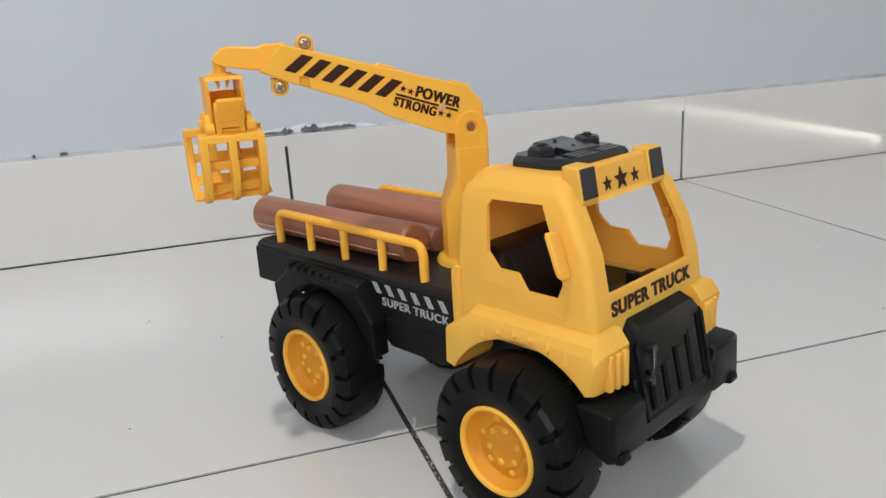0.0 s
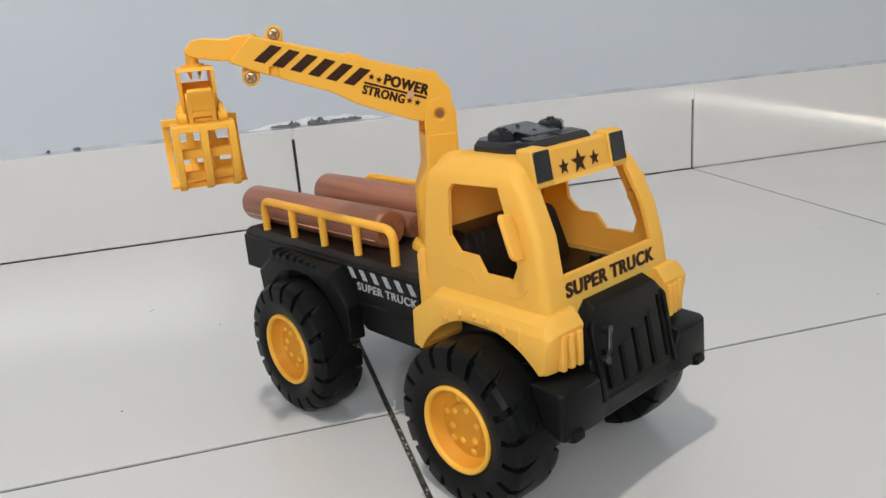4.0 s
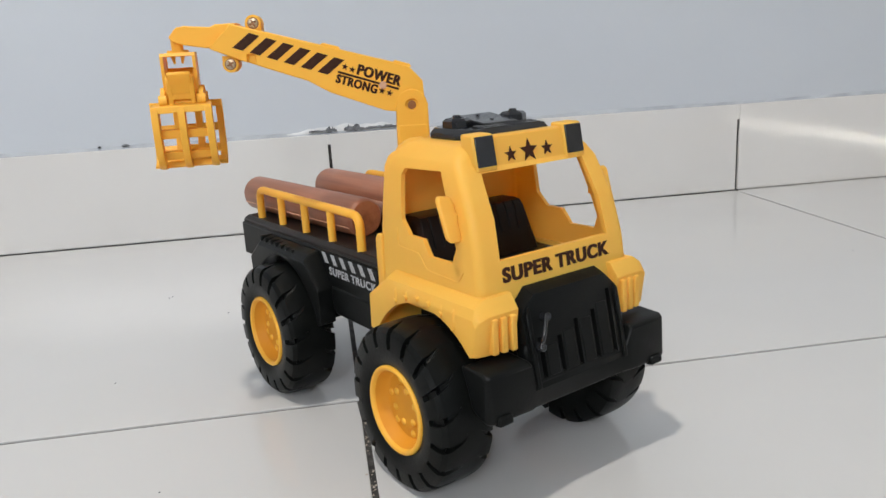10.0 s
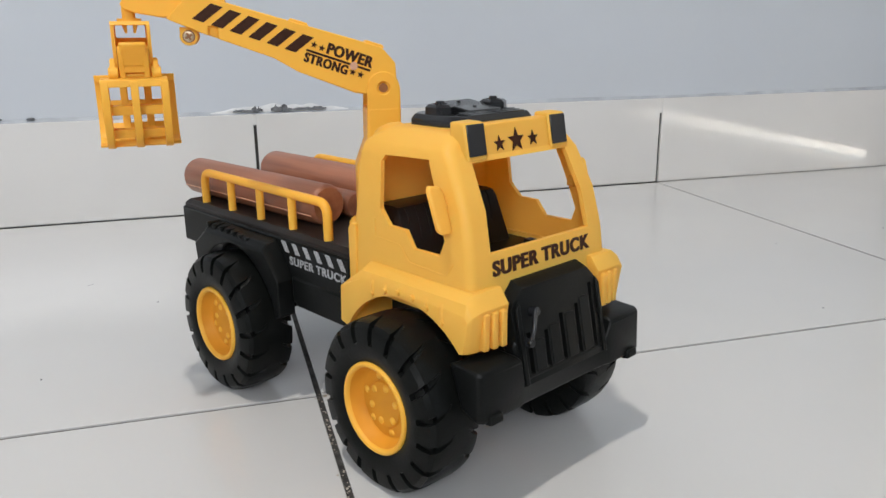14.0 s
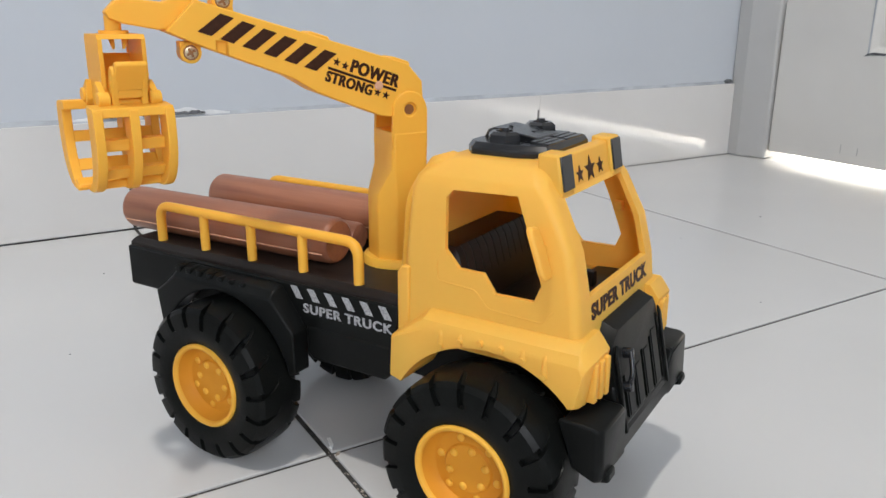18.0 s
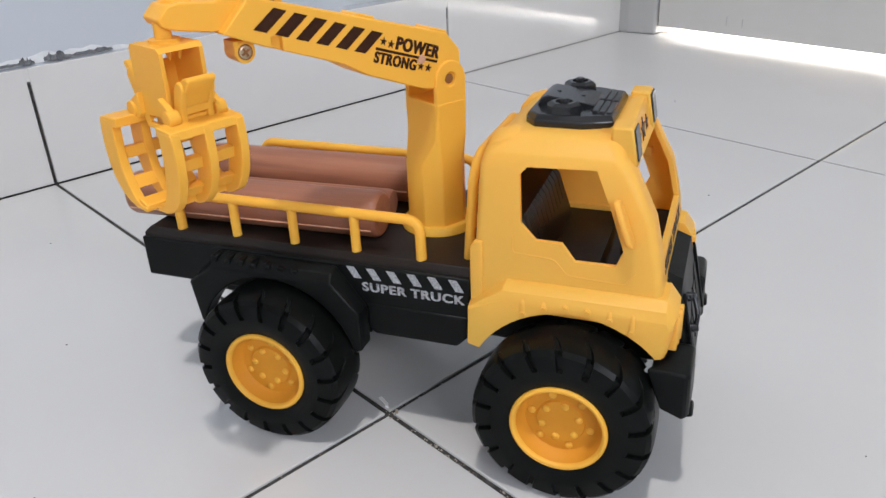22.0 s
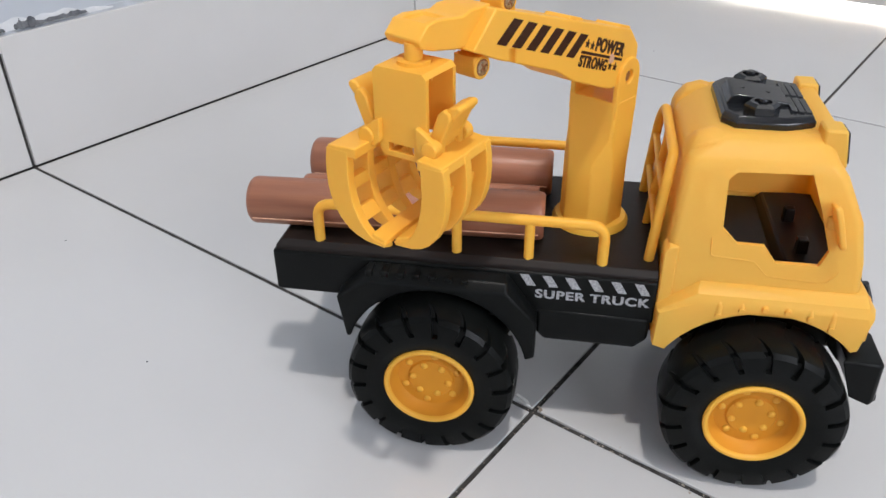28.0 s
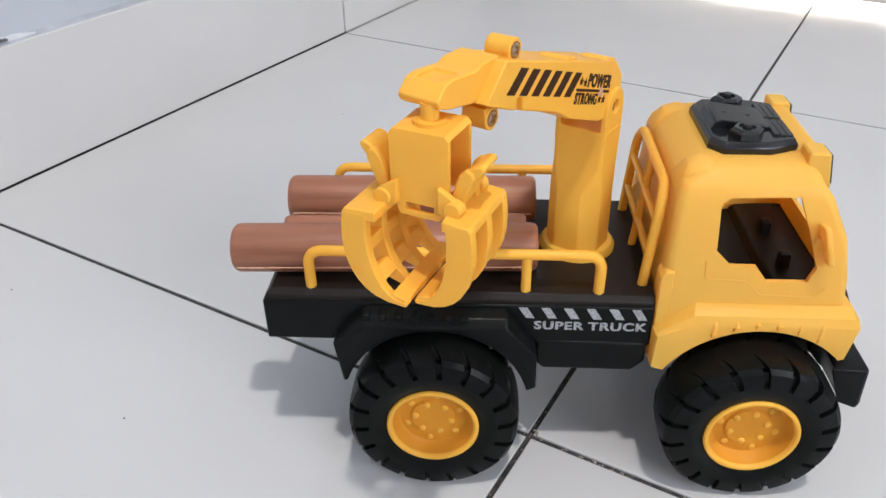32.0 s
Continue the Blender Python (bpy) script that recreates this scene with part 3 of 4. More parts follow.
dash = part("dashboard", bm, SEAT, truck, "dark plastic dashboard", bevel=0.001)
for x, y in ((0.1035, 0.0150), (0.1040, -0.0195)):
    bm = bmesh.new()
    skin(bm, [[(x + a * k, y + b * k, z) for a, b in ((-0.003, -0.003), (0.003, -0.003), (0.003, 0.003), (-0.003, 0.003))] for z, k in ((0.1160, 1.0), (0.1250, 0.9))])
    part("peg", bm, SEAT, dash, bevel=0.0006)

# grille: a sloping block in front of the cab, with five upright slots
GRILLE = [(0.1215, 0.1158), (0.1268, 0.1156), (0.1340, 0.1128), (0.1437, 0.0655), (0.1300, 0.0655)]
g0, g1 = Vector((0.1340, 0, 0.1128)), Vector((0.1437, 0, 0.0655))
gp = on_plane(g1, (0, 1, 0), g0 - g1)
gl = (g0 - g1).length
bm = bmesh.new()
skin(bm, [[(x, y, z - (d if z > 0.1 else 0)) for x, z in GRILLE] for y, d in ((-0.0345, 0.0095), (-0.0325, 0.0060), (-0.0262, 0.0), (0.0262, 0.0), (0.0325, 0.0060), (0.0345, 0.0095))])
slots = []
for k, top in enumerate((0.026, 0.024, 0.0295, 0.0315, 0.0400)):
    s_ = bmesh.new()
    y = -0.0262 + 0.0131 * k
    box(s_, y - 0.0014, y + 0.0014, 0.0040, top, -0.0042, 0.01, gp)
    slots.append(s_)
grille = part("grille", cut(bm, *slots), BLACK, truck, "black slotted radiator grille", bevel=0.0009)
for k, top in enumerate((0.021, 0.0255, 0.0285, 0.0340)):
    y = -0.01965 + 0.0131 * k
    bm = bmesh.new()
    box(bm, y - 0.0040, y + 0.0040, 0.0048, top, -0.0005, 0.0005)
    part("slat", bm, BLACK, grille, bevel=0.0004, m=gp)
for s in (-1, 1):
    bm = bmesh.new()
    prism(bm, [(s * 0.0335, 0.0), (s * 0.0308, 0.0), (s * 0.0308, gl - 0.0055), (s * 0.0335, gl - 0.0095)], along_z, -0.0005, 0.0012)
    part("grille_rim", bm, BLACK, grille, bevel=0.0005, m=gp)
    bm = bmesh.new()
    prism(bm, [(s * 0.0300, 0.010), (s * 0.0352, 0.013), (s * 0.0360, 0.021), (s * 0.0335, 0.026), (s * 0.0300, 0.027)], along_z, -0.010, -0.0015)
    part("grille_lug", bm, BLACK, grille, bevel=0.0015, m=gp)
for h_, y in ((0.0215, -0.0285), (0.0360, -0.0222)):
    bm = bmesh.new()
    cyl(bm, (y, h_, -0.001), (y, h_, 0.0048), 0.0028, 16, 0.0022)
    part("tow_stud", bm, GLOSS, grille, bevel=0.0006, m=gp)
bm = bmesh.new()
tube(bm, bend([(-0.0290, 0.0195, 0.0016), (-0.0278, 0.0265, 0.0052), (-0.0226, 0.0375, 0.0036)], 0.004, 4), 0.0012, 10)
part("tow_hook", bm, GLOSS, grille, m=gp)

# bumper: deep ends with a flat top, lower behind the grille
bm = bmesh.new()
bp = [(0.1250, 0.0830), (0.1418, 0.0824), (0.1442, 0.0808), (0.1450, 0.0580), (0.1436, 0.0552), (0.1330, 0.0596)]
skin(bm, [[(x - d, y, 0.070 + (min(z, top) - 0.070) * k) for x, z in bp] for y, d, k, top in ((-0.0660, 0.0026, 0.96, 1), (-0.0632, 0.0004, 1.0, 1), (-0.0372, 0.0, 1.0, 1), (-0.0340, 0.0012, 1.0, 0.0700), (0.0340, 0.0012, 1.0, 0.0700), (0.0372, 0.0, 1.0, 1), (0.0632, 0.0004, 1.0, 1), (0.0660, 0.0026, 0.96, 1))])
bumper = part("bumper", bm, BLACK, truck, "heavy black front bumper", bevel=0.0011)
for s in (-1, 1):
    bm = bmesh.new()
    prism(bm, [(0.1405, 0.0600), (0.1462, 0.0596), (0.1466, 0.0548), (0.1415, 0.0535)], along_y, s * 0.0520, s * 0.0610)
    part("bumper_foot", bm, BLACK, bumper, bevel=0.0012)

# chassis, axles, tanks
bm = bmesh.new()
prism(bm, [(-0.150, 0.068), (-0.120, 0.064), (0.118, 0.064), (0.132, 0.066), (0.130, 0.108), (0.030, 0.108), (0.030, 0.090), (-0.165, 0.090)], along_y, -0.032, 0.032)
chassis = part("chassis", bm, BLACK, truck, bevel=0.002)
for s in (-1, 1):
    bm = bmesh.new()
    cyl(bm, (s * HUB_X - 0.0008, -0.050, HUB_Z), (s * HUB_X - 0.0008, 0.050, HUB_Z), 0.0035, 16)
    part("axle", bm, BLACK, chassis)
    bm = bmesh.new()
    prism(bm, [(-0.0305, 0.0890), (-0.0305, 0.0740), (-0.0262, 0.0698), (0.0220, 0.0698), (0.0285, 0.0765), (0.0285, 0.0890)], along_y, s * 0.028, s * 0.0562)
    part("fuel_tank", bm, BLACK, truck, bevel=0.0015)

# bed
bm = bmesh.new()
skin(bm, [[(-0.1775, y, 0.0856), (0.0300, y, 0.0864), (0.0300, y, 0.1118), (-0.1775, y, 0.1112)] for y in (-0.0552, 0.0552)])
bed = part("bed", bm, BLACK, truck, "black loading bed with silver stripes", bevel=0.0012)
bm = bmesh.new()
skin(bm, [[(-0.1758 + a, -0.0538 + b, z), (0.0300, -0.0538 + b, z), (0.0300, 0.0538 - b, z), (-0.1758 + a, 0.0538 - b, z)] for z, a, b in ((0.1095, 0, 0), (0.1138, 0, 0), (0.1168, 0.003, 0.003))])
part("deck", bm, DECK, bed, bevel=0.0006)
for s in (-1, 1):
    # rear fender
    bm = bmesh.new()
    rear = [(-0.1352, 0.0660), (-0.1392, 0.0920), (-0.1215, 0.1098), (-0.0470, 0.1098), (-0.0304, 0.0870), (-0.0302, 0.0640), (-0.0360, 0.0612)]
    skin(bm, [[(x, s * y, z - d * (z > 0.1)) for x, z in rear] for y, d in ((0.0545, 0.0), (0.0625, 0.0015), (0.0665, 0.0060))])
    well = bmesh.new()
    cyl(well, (-HUB_X, -0.1, HUB_Z + 0.001), (-HUB_X, 0.1, HUB_Z + 0.001), 0.0508, 64)
    fender = part("rear_fender", cut(bm, well), BLACK, bed, bevel=0.0010)
    for k in range(7):
        bm = bmesh.new()
        x = -0.1205 + 0.0086 * k
        box(bm, x - 0.0020, x + 0.0020, min(s * 0.0555, s * 0.0646), max(s * 0.0555, s * 0.0646), 0.1060, 0.1101 - 0.0003 * k)
        part("fender_rib", bm, BLACK, bed, bevel=0.0008)
    # printed stripes and words
    sp = on_plane((-0.0330 if s < 0 else 0.0290, s * 0.0552, 0.0026), (-s, 0, 0), (0, 0, 1))
    for k in range(6):
        bm = bmesh.new()
        x = -0.0077 + 0.0118 * k
        prism(bm, [(x + 0.0040, 0.1012), (x + 0.0085, 0.1012), (x + 0.0045, 0.1078), (x, 0.1078)], along_z, 0.0, 0.0003)
        part("stripe", bm, SILVER_INK, bed, "worn silver hazard stripe", smooth=0, m=sp)
    lettering("bed_lettering", "SUPER TRUCK", 0.0594, 0.0054, sp @ pose(0.0008, 0.0937, 0), SILVER_INK, bed, "silver printed words SUPER TRUCK", weight=0.019)
    # side rail
    bm = bmesh.new()
    tube(bm, bend([(-0.1515, s * 0.0482, 0.1150), (-0.1515, s * 0.0482, 0.1390), (0.0010, s * 0.0482, 0.1390), (0.0010, s * 0.0482, 0.1150)], 0.0085, 6), 0.0029, 12)
    rail = part("side_rail", bm, ORANGE, bed, "yellow tubular side rail", smooth=60)
    for x in (-0.1135, -0.0755, -0.0372):
        bm = bmesh.new()
        cyl(bm, (x, s * 0.0482, 0.1150), (x, s * 0.0482, 0.1390), 0.0027, 12)
        part("rail_post", bm, ORANGE, rail, smooth=60)

# guard behind the cab
bm = bmesh.new()
tube(bm, bend([(0.0248, -0.0400, 0.1150), (0.0284, -0.0395, 0.1640), (0.0303, -0.0330, 0.1738), (0.0303, 0.0330, 0.1738), (0.0284, 0.0395, 0.1640), (0.0248, 0.0400, 0.1150)], 0.006, 5), 0.0027, 12)
guard = part("cab_guard", bm, ORANGE, truck, "yellow tubular guard behind the cab", smooth=60)
for z in (0.134, 0.154):
    bm = bmesh.new()
    x = 0.0248 + 0.0036 * (z - 0.115) / 0.049
    cyl(bm, (x, -0.0400, z), (x, 0.0400, z), 0.0020, 10)
    part("guard_bar", bm, ORANGE, guard, smooth=60)
bm = bmesh.new()
cyl(bm, (0.0248, 0.0, 0.1150), (0.0303, 0.0, 0.1738), 0.0022, 10)
part("guard_bar", bm, ORANGE, guard, smooth=60)


# wheels
def tyre_mesh():
    bm = bmesh.new()
    lugs = 18
    # across the tyre: place along the axle, radius, groove depth, groove width, skew
    prof = [(-0.0173, 0.0246, 0, 0.1, 0), (-0.0186, 0.0270, 0, 0.1, 0), (-0.0195, 0.0310, 0, 0.2, 0), (-0.0197, 0.0346, 0.0, 0.22, 0), (-0.0196, 0.0351, 0.0024, 0.25, 0.0), (-0.0194, 0.0388, 0.0044, 0.25, 0.01),
            (-0.0184, 0.0426, 0.0052, 0.25, 0.02), (-0.0162, 0.0449, 0.0046, 0.24, 0.04), (-0.0136, 0.0456, 0.0024, 0.21, 0.06), (-0.0088, 0.0460, 0.0007, 0.15, 0.11), (-0.0060, 0.0461, 0.0004, 0.11, 0.15),
            (-0.0050, 0.0461, 0.0, 0.08, 0.20), (0.0, 0.0461, 0, 0.08, 0.20)]
    prof = prof + [(-a * 0.76, b, c, w, d) for a, b, c, w, d in prof[-2::-1]]
    pitch = 2 * math.pi / lugs
    rings = []
    for i in range(lugs):
        for k in range(7):
            ring = []
            for y, r, d, w, sk in prof:
                f = (0.0, 0.02, w - 0.02, w, w + (1 - w) * 0.3, w + (1 - w) * 0.6, w + (1 - w) * 0.85)[k]
                a = (i + f) * pitch + sk
                r2 = r - (d if k in (1, 2) and abs(y) < 0.0184 else 0)
                y2 = y * (1 - 0.13 * (k in (1, 2) and d > 0 and abs(y) > 0.0150))
                r2 *= 1 + 0.0145 * min(max((r2 - 0.026) / 0.014, 0), 1)
                ring.append((r2 * math.cos(a), y2, r2 * math.sin(a)))
            rings.append(ring)
    rings.append(rings[0])
    skin(bm, rings, close=False, cap=False)
    bmesh.ops.remove_doubles(bm, verts=bm.verts, dist=1e-6)
    return mesh_of("tyre", bm, TYRE, 28)


def rim_mesh():
    bm = bmesh.new()
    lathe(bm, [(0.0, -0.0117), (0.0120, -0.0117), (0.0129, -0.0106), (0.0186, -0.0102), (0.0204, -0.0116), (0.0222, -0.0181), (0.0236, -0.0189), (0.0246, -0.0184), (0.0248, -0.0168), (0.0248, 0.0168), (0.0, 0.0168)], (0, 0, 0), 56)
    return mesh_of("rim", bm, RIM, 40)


def lip_mesh():
    bm = bmesh.new()
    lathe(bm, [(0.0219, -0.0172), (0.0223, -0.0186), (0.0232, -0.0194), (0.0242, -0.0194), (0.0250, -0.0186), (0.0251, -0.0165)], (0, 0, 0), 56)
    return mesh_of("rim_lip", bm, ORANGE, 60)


def bolt_mesh():
    bm = bmesh.new()
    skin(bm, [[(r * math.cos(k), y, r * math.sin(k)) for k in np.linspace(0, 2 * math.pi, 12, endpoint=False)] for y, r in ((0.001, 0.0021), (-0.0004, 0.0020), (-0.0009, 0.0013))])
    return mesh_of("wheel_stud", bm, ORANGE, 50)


TYRE_ME, RIM_ME, BOLT_ME, LIP_ME = tyre_mesh(), rim_mesh(), bolt_mesh(), lip_mesh()
for sx in (-1, 1):
    for s in (-1, 1):
        tyre = new("tyre", TYRE_ME)
        tyre.parent = truck
        tagged(tyre, "chunky black plastic tyre")
        tyre.matrix_basis = pose(sx * HUB_X - 0.0008, -0.0645 if s < 0 else 0.0505, HUB_Z, 0, 17 * sx + 4 * s, 0 if s < 0 else 180)
        rim = new("rim", RIM_ME)
        rim.parent = tyre
        tagged(rim, "orange-yellow dished wheel rim")
        lip = new("rim_lip", LIP_ME)
        lip.parent = tyre
        for n_, rad, dep, off in ((6, 0.0099, -0.0117, 0.5), (6, 0.0155, -0.0104, 0.0)):
            for k in range(n_):
                b = new("wheel_stud", BOLT_ME)
                b.parent = tyre
                a = (k + off) * 2 * math.pi / n_
                b.matrix_basis = pose(rad * math.cos(a), dep, rad * math.sin(a))

# crane: x along the boom, y towards its lettered face
CRANE = pose(-0.0061, -0.0046, 0.0024, 0, 0, -122.2)
POST = CRANE @ pose(0, -0.0025, 0)
bm = bmesh.new()
lathe(bm, [(0.0, 0.1130), (0.0212, 0.1130), (0.0212, 0.1165), (0.0196, 0.1188), (0.0, 0.1188)], (-0.003, 0, 0), 48, axis="z")
post = part("crane_post", bm, ORANGE, truck, "yellow crane post on a round foot", m=POST)
lower = lambda hx, hy, c, z: [(hx, -hy + c, z), (hx, hy - c, z), (hx - c, hy, z), (-hx + c, hy, z), (-hx, hy - c, z), (-hx, -hy + c, z), (-hx + c, -hy, z), (hx - c, -hy, z)]
shift = lambda ring, d: [(x + d, y, z) for x, y, z in ring]
bm = bmesh.new()
skin(bm, [shift(lower(0.0152, 0.0158, 0.0082, 0.117), -0.0026), shift(lower(0.0150, 0.0156, 0.0082, 0.1545), -0.0026), shift(lower(0.0104, 0.0142, 0.0012, 0.1690), -0.0043), shift(lower(0.0102, 0.0144, 0.0010, 0.1890), -0.0044)])
part("post_column", bm, ORANGE, post, bevel=0.0007, m=POST)
for s in (-1, 1):
    bm = bmesh.new()
    ear = [(-0.0145, 0.180), (0.0058, 0.180), (0.0052, 0.2010)] + [(-0.0045 + 0.0097 * math.cos(a), 0.2010 + 0.0097 * math.sin(a)) for a in np.linspace(0.15, math.pi - 0.15, 14)] + [(-0.0145, 0.2010)]
    prism(bm, ear, along_y, s * 0.0112, s * 0.0142)
    hole = bmesh.new()
    cyl(hole, (-0.0045, s * 0.0118, 0.2010), (-0.0045, s * 0.02, 0.2010), 0.0036, 24)
    part("post_ear", cut(bm, hole), ORANGE, post, bevel=0.0006, m=POST)
    bm = bmesh.new()
    cyl(bm, (-0.0045, s * 0.0116, 0.2010), (-0.0045, s * 0.0126, 0.2010), 0.0027, 18)
    part("hinge_pin", bm, PIN_AND_SHADE, post, "brown hinge pin", m=POST)
    # solid brown disc; its colour gives the dark of an open screw hole
    bm = bmesh.new()
    cyl(bm, (-0.0030, s * 0.0136, 0.1320), (-0.0030, s * 0.0144, 0.1320), 0.0024, 18)
    part("post_plug", bm, PIN_AND_SHADE, post, "brown disc painted as the shade in a screw hole", m=POST)

boom_side = [(0.1015, 0.2556), (0.1155, 0.2416), (0.0985, 0.2342), (0.0580, 0.2192), (0.0450, 0.2114), (0.0120, 0.1984), (-0.0075, 0.1955), (-0.0130, 0.2015), (-0.0122, 0.2155), (-0.0040, 0.2248)]
bm = bmesh.new()
prism(bm, boom_side, along_y, -0.0150, 0.0100)
notch = bmesh.new()
box(notch, 0.0882, 0.0932, 0.0070, 0.02, 0.2200, 0.2372)
boom = part("boom", cut(bm, notch), ORANGE, truck, "yellow crane boom with black hazard stripes", bevel=0.0007, m=CRANE)
bm = bmesh.new()
prism(bm, [(0.0985, 0.2560), (0.1135, 0.2425), (0.1180, 0.2422), (0.1330, 0.2450), (0.1385, 0.2470), (0.1400, 0.2500), (0.1350, 0.2552), (0.1300, 0.2560), (0.1150, 0.2545), (0.1110, 0.2560)], along_y, -0.0135, 0.0048)
slot = bmesh.new()
box(slot, 0.1215, 0.1335, -0.0100, 0.0012, 0.2538, 0.27)
part("boom_tip", cut(bm, slot), ORANGE, boom, bevel=0.0008, m=CRANE)
for x, z, h_ in ((0.0883, 0.2552, 0.2490), (0.1045, 0.2319, 0.2370)):
    bm = bmesh.new()
    cyl(bm, (x, -0.0060, z), (x, 0.0055, z), 0.0050, 28)
    box(bm, x - 0.0048, x + 0.0048, -0.0057, 0.0050, min(z, h_), max(z, h_))
    boss = part("screw_boss", bm, ORANGE, boom, bevel=0.0004, m=CRANE)
    bm = bmesh.new()
    skin(bm, [[(x + r * math.cos(k), y, z + r * math.sin(k)) for k in np.linspace(0, 2 * math.pi, 20, endpoint=False)] for y, r in ((0.0050, 0.0030), (0.0059, 0.0029), (0.0062, 0.0021))])
    # flat brown ring, the recess shade put into its colour
    ring = bmesh.new()
    cyl(ring, (x, 0.0050, z), (x, 0.0057, z), 0.0035, 24)
    part("screw_shade_ring", ring, PIN_AND_SHADE, boom, "brown ring painted as recess shade round the screw", m=CRANE)
    cross = []
    for a in (0.5, 0.5 + math.pi / 2):
        cross.append(bmesh.new())
        box(cross[-1], -0.0022, 0.0022, 0.0054, 0.01, -0.0006, 0.0006, Matrix.Translation((x, 0, z)) @ Matrix.Rotation(a, 4, "Y"))
    part("screw", cut(bm, *cross), SCREW, boom, "cross-head steel screw", m=CRANE)
bm = bmesh.new()
cyl(bm, (0.0125, 0.0098, 0.2140), (0.0125, 0.0104, 0.2140), 0.0026, 18, 0.0022)
part("screw_cap", bm, SEAM, boom, "brown screw in the lettering", m=CRANE)
# nubs on the boom's top edge
for x in (0.0434, 0.0000):
    z = 0.2552 - (0.0985 - x) * 0.2965
    bm = bmesh.new()
    prism(bm, [(x - 0.006, z - 0.0022), (x + 0.006, z + 0.0012), (x + 0.004, z + 0.0026), (x - 0.005, z - 0.0002)], along_y, -0.0055, 0.0085)
    part("boom_nub", bm, ORANGE, boom, bevel=0.0005, m=CRANE)
# print on the lettered face: local x runs towards the post
SLOPE = math.atan(0.344)
face = CRANE @ on_plane((0.0904, 0.0100, 0.2489), (-1, 0, -math.tan(SLOPE)), (0, 0, 1))
for k in range(6):
    bm = bmesh.new()
    x = 0.0105 * k
    prism(bm, [(x - 0.0004, 0.0006), (x + 0.0061, 0.0006), (x - 0.0016, -0.0106), (x - 0.0081, -0.0106)], along_z, 0.0, 0.00015)
    part("boom_stripe", bm, INK, boom, "black slanting hazard stripe", smooth=0, m=face)
lettering("boom_lettering", "POWER", 0.0280, 0.0066, face @ pose(0.0675, -0.0058, 0), INK, boom, "black printed word POWER")
lettering("boom_lettering", "STRONG", 0.0262, 0.0056, face @ pose(0.0563, -0.0140, 0), INK, boom, "black printed word STRONG")
bm = bmesh.new()
box(bm, 0.0563, 0.0950, -0.0079, -0.0066, 0, 0.0003)
part("boom_line", bm, INK, boom, smooth=0, m=face)
for x, y in ((0.0598, -0.0032), (0.0645, -0.0037), (0.0853, -0.0112), (0.0902, -0.0112)):
    bm = bmesh.new()
    star(bm, x, y, 0.0022, 0.0003)
    part("boom_star", bm, INK, boom, "black printed star", smooth=0, m=face)

# grab: hangs from the boom tip
GRAB = CRANE @ pose(0.1367, -0.0012, 0.0015, 0, 0, 9.9)
bm = bmesh.new()
cyl(bm, (0, 0, 0.2385), (0, 0, 0.2470), 0.0036, 20)
cyl(bm, (0, 0, 0.2385), (0, 0, 0.2405), 0.0065, 24)
grab = part("grab_swivel", bm, ORANGE, truck, "yellow log grab hanging from the boom", m=GRAB)
bm = bmesh.new()
prism(bm, [(-0.0122, 0.2115), (-0.0085, 0.2035), (0.0085, 0.2035), (0.0122, 0.2115), (0.0122, 0.2370), (0.0105, 0.2390), (-0.0105, 0.2390), (-0.0122, 0.2370)], along_x, -0.0103, 0.0103)
hole = bmesh.new()
box(hole, -0.0084, 0.0084, -0.0098, 0.02, 0.2000, 0.2370)
upper = bmesh.new()
box(upper, -0.0080, 0.0080, -0.02, 0.0, 0.2300, 0.2368)
win2 = bmesh.new()
box(win2, -0.02, 0.02, -0.0060, 0.0060, 0.2058, 0.2092)
part("grab_housing", cut(bm, hole, upper, win2), ORANGE, grab, bevel=0.0007, m=GRAB)
